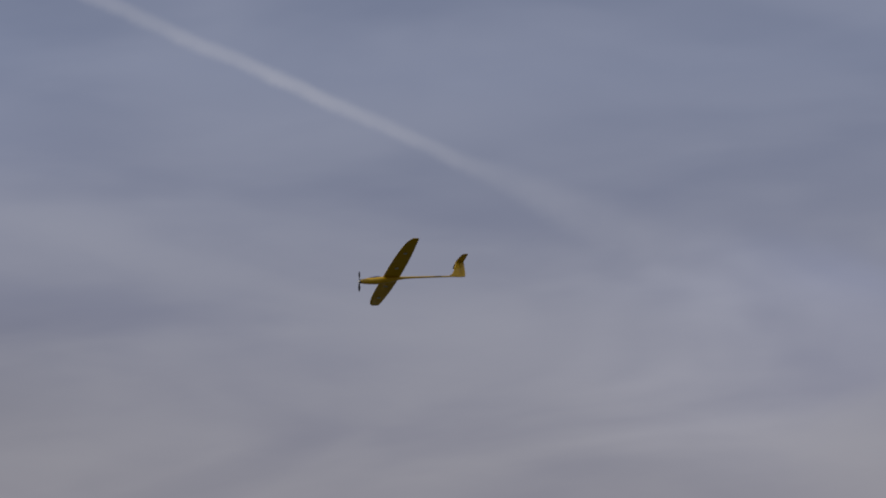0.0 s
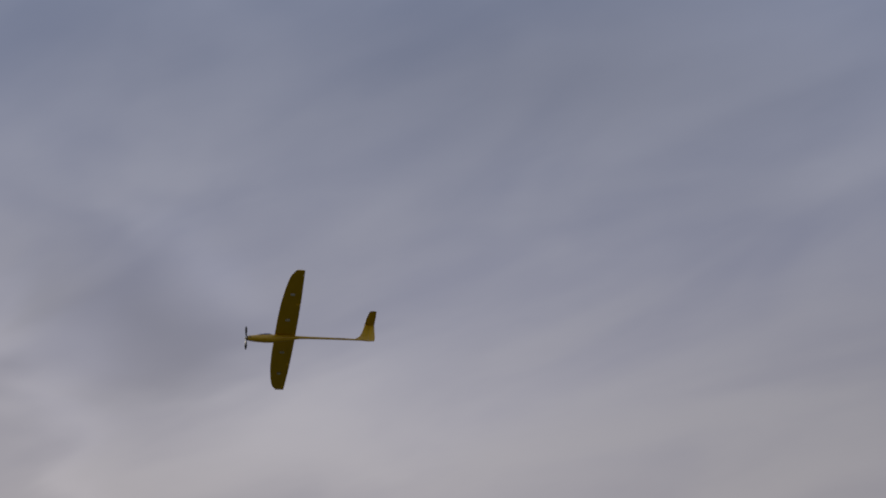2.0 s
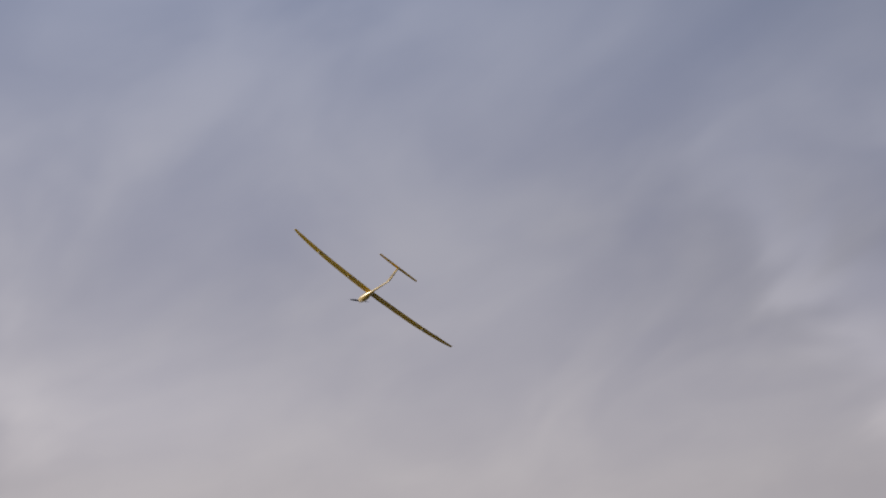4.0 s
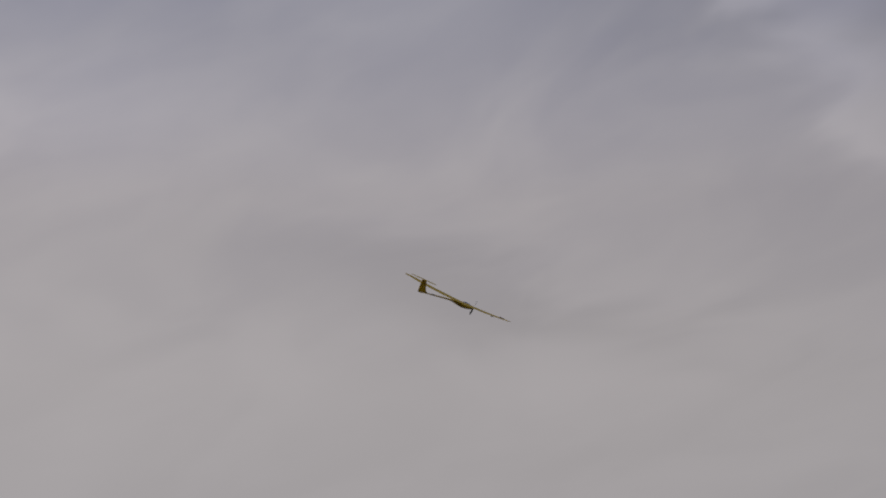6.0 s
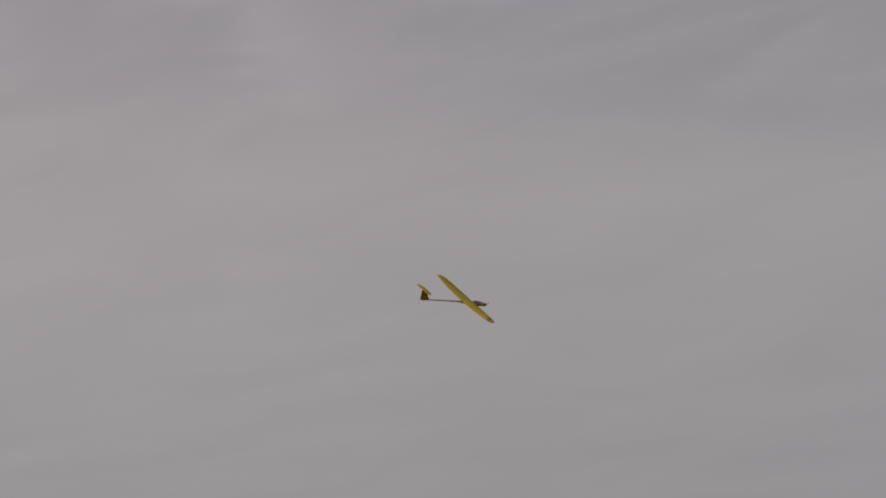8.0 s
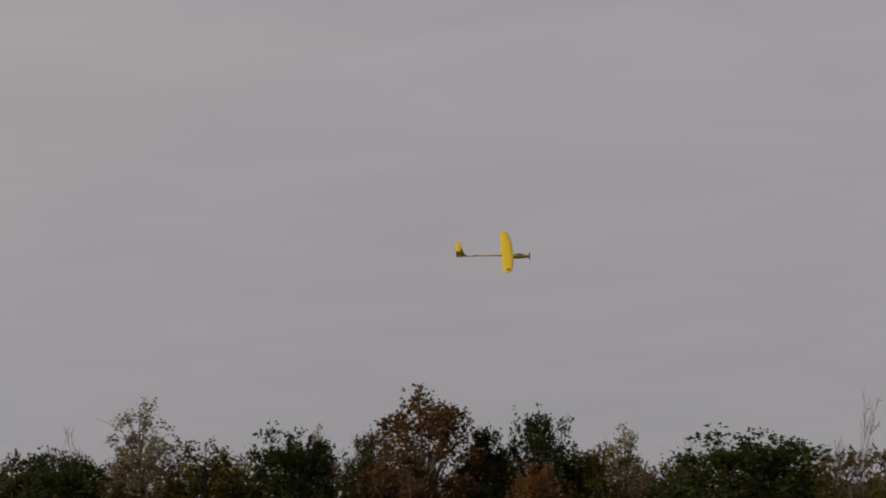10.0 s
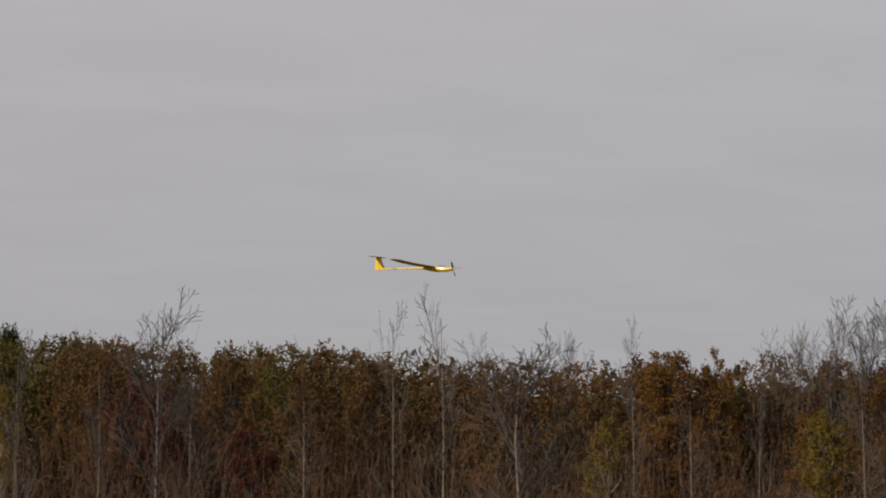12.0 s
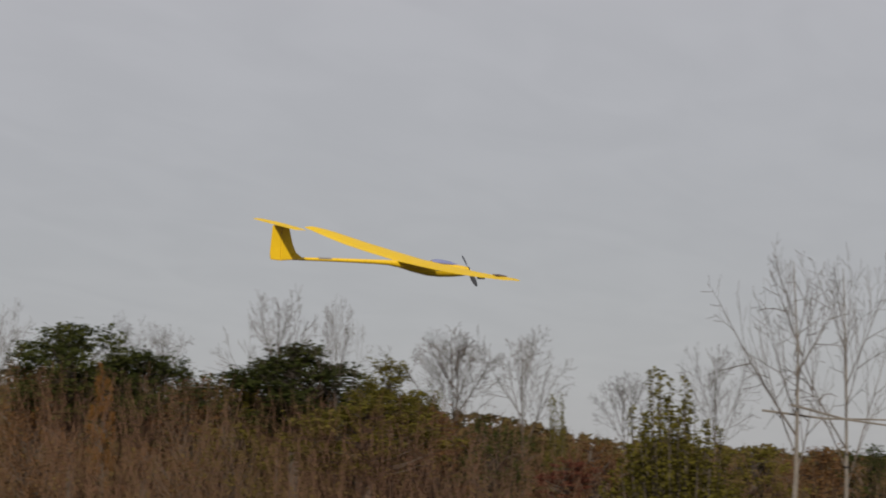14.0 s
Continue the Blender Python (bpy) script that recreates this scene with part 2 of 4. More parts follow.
BARK = principled("grey_bark", (0.075, 0.061, 0.051), spec=0.1, rough=0.85, vary=0.4, scale=3, bump=0.5)
WOOD_MASS = principled("autumn_wood", (0.09, 0.06, 0.025), rough=0.75, vary=0.5, scale=0.22, island=0.5, spec=0.1, translucent=0.2,
                       hues=[(0.046, 0.046, 0.014), (0.080, 0.052, 0.021), (0.075, 0.057, 0.019), (0.096, 0.046, 0.024),
                             (0.066, 0.045, 0.026)])
BARK_PALE = principled("pale_bark", (0.16, 0.132, 0.102), spec=0.1, rough=0.8, vary=0.4, scale=3, bump=0.4)
BARK_GREY = principled("weathered_bark", (0.135, 0.118, 0.102), spec=0.1, rough=0.85, vary=0.4, scale=3, bump=0.4)
BRUSH = principled("brown_brush", (0.074, 0.046, 0.029), spec=0.1, rough=0.85, vary=0.45, scale=0.4, island=0.5,
                   hues=[(0.100, 0.066, 0.036), (0.096, 0.055, 0.033), (0.106, 0.058, 0.039), (0.090, 0.062, 0.042)])
GRASS = principled("dry_meadow", (0.029, 0.030, 0.012), rough=0.9, vary=0.45, scale=0.3, bump=0.6,
                   second=(0.050, 0.048, 0.020))


# ---- mesh helpers ----
def mesh_of(name, verts, faces, material, smooth=False):
    me = bpy.data.meshes.new(name)
    me.from_pydata([tuple(v) for v in verts], [], faces)
    me.materials.append(material)
    if smooth:
        me.shade_smooth()
        me.set_sharp_from_angle(angle=radians(38))
    me.update()
    return me


def part(name, me, parent, label=""):
    ob = new(name, me)
    ob.parent = parent
    return tagged(ob, label)


def loft(rings, caps=True, close=True):
    """Verts and faces of a skin over equal rings of points."""
    n = len(rings[0])
    verts = [p for r in rings for p in r]
    faces = []
    for i in range(len(rings) - 1):
        for j in range(n if close else n - 1):
            a, b = i * n + j, i * n + (j + 1) % n
            faces.append((a, b, b + n, a + n))
    if caps:
        faces.append(tuple(range(n))[::-1])
        faces.append(tuple((len(rings) - 1) * n + j for j in range(n)))
    return verts, faces


def tube(verts, faces, pts, radii, sides=4):
    """Adds a bent, tapered tube along pts to verts and faces."""
    base = len(verts)
    for i, p in enumerate(pts):
        d = (pts[min(i + 1, len(pts) - 1)] - pts[max(i - 1, 0)])
        d = d.normalized() if d.length > 1e-6 else Vector((0, 0, 1))
        u = d.cross(Vector((0.31, 0.95, 0.07))).normalized()
        w = d.cross(u)
        for k in range(sides):
            a = 2 * math.pi * k / sides
            verts.append(p + (u * math.cos(a) + w * math.sin(a)) * radii[i])
    for i in range(len(pts) - 1):
        for k in range(sides):
            a, b = base + i * sides + k, base + i * sides + (k + 1) % sides
            faces.append((a, b, b + sides, a + sides))


def leaves_at(centres, size, rng, upright=0.0, slim=1.0):
    """Three-cornered leaves at the given centres, turned at random."""
    n = len(centres)
    u = rng.normal(size=(n, 3))
    u[:, 2] = u[:, 2] * (1 - upright) + upright * np.abs(rng.normal(size=n)) * 2
    u /= np.linalg.norm(u, axis=1)[:, None]
    v = np.cross(u, rng.normal(size=(n, 3)))
    v /= np.linalg.norm(v, axis=1)[:, None]
    s = size * rng.uniform(0.55, 1.25, size=n)[:, None]
    a, b = u * s * 0.6 * slim, v * s * 0.5 / slim
    return np.stack([centres - a, centres + b + a * 0.5, centres - b * 0.8 + a * 0.7], axis=1).reshape(-1, 3)


def leaf_mesh(name, pts, material):
    n = len(pts) // 3
    me = bpy.data.meshes.new(name)
    me.vertices.add(n * 3)
    me.vertices.foreach_set("co", pts.astype(np.float32).ravel())
    me.loops.add(n * 3)
    me.loops.foreach_set("vertex_index", np.arange(n * 3, dtype=np.int32))
    me.polygons.add(n)
    me.polygons.foreach_set("loop_start", np.arange(0, n * 3, 3, dtype=np.int32))
    me.materials.append(material)
    me.update(calc_edges=True)
    return me


# ---- ground ----
def build_ground():
    rings = [0.5, 4, 10, 20, 32, 45, 60, 80, 110, 160, 260, 450, 900, 1800, 3500]
    segs = 96
    verts, faces = [Vector((0, 0, 0))], []
    for r in rings:
        for k in range(segs):
            a = 2 * math.pi * k / segs
            x, y = r * math.cos(a), r * math.sin(a)
            z = 0.10 * noise.noise(Vector((x * 0.07, y * 0.07, 0))) * min(1, r / 15)
            verts.append(Vector((x, y, z)))
    for k in range(segs):
        faces.append((0, 1 + k, 1 + (k + 1) % segs))
    for i in range(len(rings) - 1):
        for k in range(segs):
            a, b = 1 + i * segs + k, 1 + i * segs + (k + 1) % segs
            faces.append((a, a + segs, b + segs, b))
    ob = new("ground", mesh_of("ground", verts, faces, GRASS, True))
    tagged(ob, "dry autumn meadow reaching to the horizon", "ground", kind="structure")


build_ground()


# ---- contrail ----
def build_contrail():
    """A spreading vapour trail across the high veil."""
    a, b = Vector((-497, 2437, 1680)), Vector((-28, 2589, 1516))
    along = (b - a).normalized()
    toward = (Vector(EYE) - (a + b) / 2).normalized()
    across = toward.cross(along).normalized()
    m = bpy.data.materials.new("vapour")
    nt = tree_of(m)
    L = nt.links.new
    out = node(nt, "ShaderNodeOutputMaterial")
    em = node(nt, "ShaderNodeEmission")
    em.inputs["Color"].default_value = (0.44, 0.44, 0.49, 1)
    tr = node(nt, "ShaderNodeBsdfTransparent")
    ms = node(nt, "ShaderNodeMixShader")
    tc = node(nt, "ShaderNodeTexCoord")
    sep = node(nt, "ShaderNodeSeparateXYZ")
    L(tc.outputs["Object"], sep.inputs[0])
    ns = node(nt, "ShaderNodeTexNoise")
    ns.inputs["Scale"].default_value, ns.inputs["Detail"].default_value = 0.012, 6
    ns.inputs["Roughness"].default_value = 0.6
    L(tc.outputs["Object"], ns.inputs["Vector"])
    wob = node(nt, "ShaderNodeMath", operation="MULTIPLY_ADD")
    L(ns.outputs["Fac"], wob.inputs[0])
    wob.inputs[1].default_value = 16.0
    L(sep.outputs["Y"], wob.inputs[2])
    mid = node(nt, "ShaderNodeMath", operation="SUBTRACT")
    L(wob.outputs[0], mid.inputs[0])
    mid.inputs[1].default_value = 15.0
    ab = node(nt, "ShaderNodeMath", operation="ABSOLUTE")
    L(mid.outputs[0], ab.inputs[0])
    fall = node(nt, "ShaderNodeMapRange", interpolation_type="SMOOTHERSTEP")
    L(ab.outputs[0], fall.inputs["Value"])
    fall.inputs["From Min"].default_value = 0.0
    wide = node(nt, "ShaderNodeMapRange", interpolation_type="SMOOTHSTEP")
    L(sep.outputs["X"], wide.inputs["Value"])
    wide.inputs["From Min"].default_value, wide.inputs["From Max"].default_value = 420.0, 850.0
    wide.inputs["To Min"].default_value, wide.inputs["To Max"].default_value = 15.0, 75.0
    L(wide.outputs[0], fall.inputs["From Max"])
    fall.inputs["To Min"].default_value, fall.inputs["To Max"].default_value = 1.0, 0.0
    n2 = node(nt, "ShaderNodeTexNoise")
    n2.inputs["Scale"].default_value, n2.inputs["Detail"].default_value = 0.006, 5
    L(tc.outputs["Object"], n2.inputs["Vector"])
    dens = node(nt, "ShaderNodeMapRange")
    L(n2.outputs["Fac"], dens.inputs["Value"])
    dens.inputs["From Min"].default_value, dens.inputs["From Max"].default_value = 0.3, 0.7
    dens.inputs["To Min"].default_value, dens.inputs["To Max"].default_value = 0.3, 0.95
    ends = node(nt, "ShaderNodeMapRange", interpolation_type="SMOOTHSTEP")
    L(sep.outputs["X"], ends.inputs["Value"])
    ends.inputs["From Min"].default_value, ends.inputs["From Max"].default_value = 380.0, 520.0
    ends.inputs["To Min"].default_value, ends.inputs["To Max"].default_value = 1.0, 0.45
    p1 = node(nt, "ShaderNodeMath", operation="MULTIPLY")
    L(fall.outputs[0], p1.inputs[0]); L(dens.outputs[0], p1.inputs[1])
    p2 = node(nt, "ShaderNodeMath", operation="MULTIPLY")
    L(p1.outputs[0], p2.inputs[0]); L(ends.outputs[0], p2.inputs[1])
    p3 = node(nt, "ShaderNodeMath", operation="MULTIPLY")
    L(p2.outputs[0], p3.inputs[0])
    p3.inputs[1].default_value = 0.45
    L(p3.outputs[0], ms.inputs[0]); L(tr.outputs[0], ms.inputs[1]); L(em.outputs[0], ms.inputs[2])
    L(ms.outputs[0], out.inputs[0])
    verts, faces = [], []
    n = 40
    for i in range(n + 1):
        x = -700 + 2100 * i / n
        bow = 0.00003 * (x - 240) ** 2
        for k in range(7):
            verts.append(Vector((x, (k - 3) * 30 - bow, -0.001 * ((k - 3) * 30) ** 2)))
    for i in range(n):
        for k in range(6):
            q = i * 7 + k
            faces.append((q, q + 1, q + 8, q + 7))
    ob = new("contrail", mesh_of("contrail", verts, faces, m, True))
    ob.matrix_world = Matrix.Translation(a) @ Matrix((along, across, toward)).transposed().to_4x4()
    tagged(ob, "thin white vapour trail spreading across the grey sky", "contrail", kind="structure")


build_contrail()


# ---- glider ----
def airfoil(le, chord0, chord1, y, z, thick, hinge0=0.0, hinge1=1.0, n=7):
    """One closed section of a wing between two chord fractions; le is the front, x falls towards the back."""
    top, low = [], []
    c = chord1
    for i in range(n):
        f = hinge0 + (hinge1 - hinge0) * i / (n - 1)
        t = thick * 5 * (0.2969 * math.sqrt(f) - 0.126 * f - 0.3516 * f * f + 0.2843 * f ** 3 - 0.1015 * f ** 4)
        camber = 0.03 * 4 * f * (1 - f)
        top.append(Vector((le - f * c, y, z + (camber + t + 0.002) * c)))
        low.append(Vector((le - f * c, y, z + (camber - t * 0.75 - 0.002) * c)))
    return top + low[::-1]


WING = [(0.0, 0.190, 0.084, 0.006), (0.30, 0.188, 0.082, 0.012), (0.55, 0.176, 0.072, 0.020), (0.75, 0.152, 0.052, 0.032),
        (0.90, 0.126, 0.029, 0.044), (0.97, 0.100, 0.004, 0.049), (1.0, 0.076, -0.018, 0.052)]


def wing_at(y):
    for a, b in zip(WING, WING[1:]):
        if a[0] <= y <= b[0]:
            f = (y - a[0]) / (b[0] - a[0])
            return [p + (q - p) * f for p, q in zip(a, b)]
    return WING[-1]


def wing_piece(name, y0, y1, h0, h1, side, material, parent, steps=6, label=""):
    rings = []
    for i in range(steps + 1):
        y, chord, le, z = wing_at(y0 + (y1 - y0) * i / steps)
        rings.append(airfoil(le, chord, chord, y * side, z, 0.085, h0, h1))
    v, f = loft(rings)
    if side < 0:
        f = [g[::-1] for g in f]
    return part(name, mesh_of(name, v, f, material, True), parent, label)


def body_ring(x, ry, rz, z, n=14):
    return [Vector((x, ry * math.cos(2 * math.pi * k / n), z + rz * math.sin(2 * math.pi * k / n))) for k in range(n)]


def box(x0, x1, y0, y1, z0, z1):
    v = [Vector((x, y, z)) for x in (x0, x1) for y in (y0, y1) for z in (z0, z1)]
    return v, [(0, 1, 3, 2), (4, 6, 7, 5), (0, 4, 5, 1), (2, 3, 7, 6), (0, 2, 6, 4), (1, 5, 7, 3)]


def slab(outline, thick, axis_up):
    """A flat panel with rounded edges: outline in the x-z or x-y plane."""
    rings = []
    cx = sum(p[0] for p in outline) / len(outline)
    cz = sum(p[1] for p in outline) / len(outline)
    for off, shrink in ((-1, 0.94), (-0.6, 1.0), (0.6, 1.0), (1, 0.94)):
        ring = []
        for px, pz in outline:
            x, z = cx + (px - cx) * shrink, cz + (pz - cz) * shrink
            ring.append(Vector((x, off * thick / 2, z)) if not axis_up else Vector((x, z, off * thick / 2)))
        rings.append(ring)
    return loft(rings)


def build_glider():
    g = new("model_glider")
    tagged(g, "yellow radio-controlled motor glider with T-tail, flying", "model aircraft")
    sections = [(0.335, 0.021, 0.021, -0.034), (0.30, 0.028, 0.027, -0.034), (0.24, 0.034, 0.034, -0.033),
                (0.16, 0.037, 0.040, -0.030), (0.08, 0.035, 0.039, -0.026), (0.0, 0.029, 0.032, -0.018),
                (-0.08, 0.020, 0.021, -0.009), (-0.15, 0.014, 0.014, -0.004), (-0.24, 0.0115, 0.0115, -0.002),
                (-0.45, 0.0095, 0.0095, 0.0), (-0.66, 0.008, 0.008, 0.0), (-0.755, 0.006, 0.007, 0.0)]
    v, f = loft([body_ring(*s) for s in sections])
    part("fuselage", mesh_of("fuselage", v, f, YELLOW_SHELL, True), g)
    v, f = loft([body_ring(x, ry, rz, z, 12) for x, ry, rz, z in
                 ((0.265, 0.006, 0.004, -0.004), (0.22, 0.021, 0.013, 0.000), (0.17, 0.026, 0.017, 0.004),
                  (0.13, 0.024, 0.015, 0.007), (0.105, 0.012, 0.008, 0.009))])
    part("canopy", mesh_of("canopy", v, f, CANOPY, True), g, "glossy blue-tinted canopy")
    for side in (1, -1):
        w = wing_piece("wing", 0.0, 1.0, 0.0, 0.765, side, YELLOW_FILM, g, 14)
        wing_piece("flap", 0.045, 0.50, 0.767, 1.0, side, YELLOW_FILM, w, 5)
        wing_piece("aileron", 0.505, 0.93, 0.767, 1.0, side, YELLOW_FILM, w, 6)
        wing_piece("wing_tip", 0.935, 1.0, 0.767, 1.0, side, YELLOW_FILM, w, 3)
        wing_piece("wing_root", 0.0, 0.042, 0.767, 1.0, side, YELLOW_FILM, w, 1)
        for yy in (0.27, 0.66):
            y, chord, le, z = wing_at(yy)
            v, f = box(le - 0.60 * chord, le - 0.38 * chord, side * yy - 0.008, side * yy + 0.008,
                       z - 0.016, z - 0.001)
            part("control_horn", mesh_of("control_horn", v, f, WHITE), w, "small white servo fairing")
        y, chord, le, z = wing_at(0.83)
        if side < 0:
            v, f = box(le - 0.62 * chord, le - 0.30 * chord, side * 0.86, side * 0.80, z + 0.0125, z + 0.0165)
            part("tip_marking", mesh_of("tip_marking", v, f, MARKING), w, "dark marking on the wing tip")
    fin = [(-0.655, 0.004), (-0.695, 0.030), (-0.720, 0.075), (-0.751, 0.165), (-0.7885, 0.165), (-0.780, -0.012), (-0.71, -0.006)]
    v, f = slab(fin, 0.012, False)
    part("fin", mesh_of("fin", v, f, YELLOW_SHELL), g)
    rud = [(-0.7812, -0.012), (-0.7897, 0.165), (-0.838, 0.162), (-0.840, 0.02), (-0.833, -0.008)]
    v, f = slab(rud, 0.009, False)
    part("rudder", mesh_of("rudder", v, f, RUDDER_FILM), g)
    rings = []
    for y, chord, le in ((-0.228, 0.050, -0.782), (-0.215, 0.064, -0.769), (-0.12, 0.082, -0.755), (0, 0.091, -0.748),
                         (0.12, 0.082, -0.755), (0.215, 0.064, -0.769), (0.228, 0.050, -0.782)):
        rings.append(airfoil(le, chord, chord, y, 0.168, 0.05))
    v, f = loft(rings)
    part("tailplane", mesh_of("tailplane", v, f, YELLOW_FILM, True), g)
    arc = [[Vector((x, r * math.cos(a), r * math.sin(a))) for r, a in
            [(0.0104, 0.35 + 0.27 * k) for k in range(10)] + [(0.006, 0.35 + 0.27 * k) for k in range(9, -1, -1)]]
           for x in (-0.565, -0.49)]
    v, f = loft(arc)
    part("boom_sticker", mesh_of("boom_sticker", v, f, GREY_TAPE), g, "dark sticker on top of the tail boom")
    v, f = loft([body_ring(0.325, 0.0225, 0.0225, -0.034), body_ring(0.337, 0.0215, 0.0215, -0.034)])
    part("nose_ring", mesh_of("nose_ring", v, f, CARBON, True), g, "black motor ring on the nose")
    v, f = box(0.295, 0.316, -0.0282, 0.0282, -0.040, -0.033)
    part("nose_marking", mesh_of("nose_marking", v, f, CARBON), g, "black bars of unreadable marking")
    prop = new("propeller", mesh_of("propeller", *loft([body_ring(0.0, 0.015, 0.015, 0.0, 12), body_ring(0.010, 0.0135, 0.0135, 0, 12),
                                                        body_ring(0.019, 0.008, 0.008, 0, 12), body_ring(0.023, 0.003, 0.003, 0, 12)]),
                                    WHITE, True))
    prop.parent = g
    tagged(prop, "white spinner with two folding blades")
    for side in (1, -1):
        rings = []
        for r, c, tw in ((0.010, 0.010, 60), (0.030, 0.020, 48), (0.060, 0.026, 34), (0.085, 0.022, 24), (0.102, 0.013, 18),
                         (0.108, 0.005, 16)):
            ring = []
            for px, pt in ((-0.5, 0), (-0.1, 0.1), (0.5, 0.02), (-0.1, -0.05)):
                w = Vector((pt * c, px * c, 0))
                w.rotate(Euler((0, 0, radians(tw - 90))))
                ring.append(Vector((0.008 + w.x, side * w.y, side * r)))
            rings.append(ring)
        v, f = loft(rings)
        part("blade", mesh_of("blade", v, f, CARBON, False), prop, "black folding blade")
    return g, prop


glider, propeller = build_glider()


# ---- trees ----
TWIG = 0.0098


def ground_spot(az, d):
    return d * math.sin(radians(az)), d * math.cos(radians(az))


def branch(verts, faces, rng, p, d, length, radius, level, top, spread, kids):
    """Grows one rather straight limb that bends upwards, with its side limbs all round."""
    n = 5 if level < 2 else (2 if level == top else 3)
    pts, radii = [p.copy()], [radius]
    for i in range(n):
        d = (d + Vector(rng.normal(0, 0.035 + 0.014 * level, 3)) + Vector((0, 0, 0.045 if level < 2 else 0.01))).normalized()
        p = p + d * (length / n)
        pts.append(p.copy())
        radii.append(max(TWIG, radius * (1 - 0.68 * (i + 1) / n)))
    tube(verts, faces, pts, radii, 4 if level < 2 else 3)
    if level >= top:
        return
    k = kids[level]
    turn = rng.uniform(0, 6.28)
    for j in range(k):
        f = 0.22 + 0.76 * (j + rng.uniform(0.1, 0.9)) / k
        i = min(n - 1, int(f * n))
        q = pts[i].lerp(pts[i + 1], f * n - i)
        ax = (pts[i + 1] - pts[i]).normalized()
        u = ax.cross(Vector((0.2, 0.3, 0.93))).normalized()
        w = ax.cross(u)
        turn += 2.4 + rng.normal(0, 0.4)
        side = u * math.cos(turn) + w * math.sin(turn)
        ang = spread * rng.uniform(0.75, 1.3)
        e = (ax * math.cos(ang) + side * math.sin(ang)).normalized()
        branch(verts, faces, rng, q, e, length * rng.uniform(0.42, 0.62) * (1.15 - 0.62 * f), radii[i] * 0.6, level + 1,
               top, spread, kids)


def bare_tree(name, seed, height, width, tall, top, spread, kids, radius, bark, stems=5, twigs=BARK, broken=0):
    """A leafless tree: a bare trunk and a fan of limbs; tall: the crown's height in crown widths."""
    rng = np.random.default_rng(seed)
    t = new(name)
    ch = min(height * 0.9, width * tall)
    z1 = height - ch
    verts, faces = [], []
    kink = Vector((rng.normal(0, 0.05), rng.normal(0, 0.05), 0)) * width
    tube(verts, faces, [Vector((0, 0, -0.1)), Vector((0, 0, z1 * 0.5)) + kink, Vector((0, 0, z1)),
                        Vector((0, 0, z1 + ch * 0.5)) - kink * 0.6, Vector((0, 0, z1 + ch * 0.88))],
         [radius, radius * 0.85, radius * 0.65, radius * 0.35, 0.008], 6)
    me = mesh_of("trunk", verts, faces, bark)
    part("trunk", me, t)
    verts, faces = [], []
    for k in range(stems):
        a = 2 * math.pi * (k + rng.uniform(-0.3, 0.3)) / stems * 1.62
        f = k / stems
        ang = spread * rng.uniform(0.75, 1.3) * (1.3 - 0.6 * f)
        d = Vector((math.cos(a) * math.sin(ang), math.sin(a) * math.sin(ang), math.cos(ang)))
        root = Vector((0, 0, z1 + ch * 0.72 * f))
        branch(verts, faces, rng, root, d,
               min(ch * (0.92 - 0.62 * f), width * 1.35) * rng.uniform(0.65, 1.0), radius * 0.5 * (1 - 0.4 * f), 1,
               top, spread, kids)
    co = np.array([v[:] for v in verts])
    half = max(np.percentile(np.abs(co[:, 0]), 97), np.percentile(np.abs(co[:, 1]), 97))
    co[:, :2] *= width / 2 / half
    co[:, 2] = z1 + (co[:, 2] - z1) * ch / (co[:, 2].max() - z1)
    part("crown", mesh_of("crown", co, faces, twigs), t, "fan of bare twigs")
    if broken:
        for a, b in (((-0.6, 0.1, 3.75), (2.6, 0.3, 3.45)), ((-0.1, -0.1, 3.85), (2.7, -0.2, 3.2))):
            a, b = Vector(a), Vector(b)
            a.rotate(Euler((0, 0, radians(broken))))
            b.rotate(Euler((0, 0, radians(broken))))
            verts, faces = [], []
            tube(verts, faces, [a, a.lerp(b, 0.35) + Vector((0, 0, -0.05)), a.lerp(b, 0.7) + Vector((0, 0, 0.03)), b],
                 [0.024, 0.022, 0.016, 0.005], 5)
            part("broken_limb", mesh_of("broken_limb", verts, faces, bark), t, "snapped limb hanging level across the trunk")
    return t


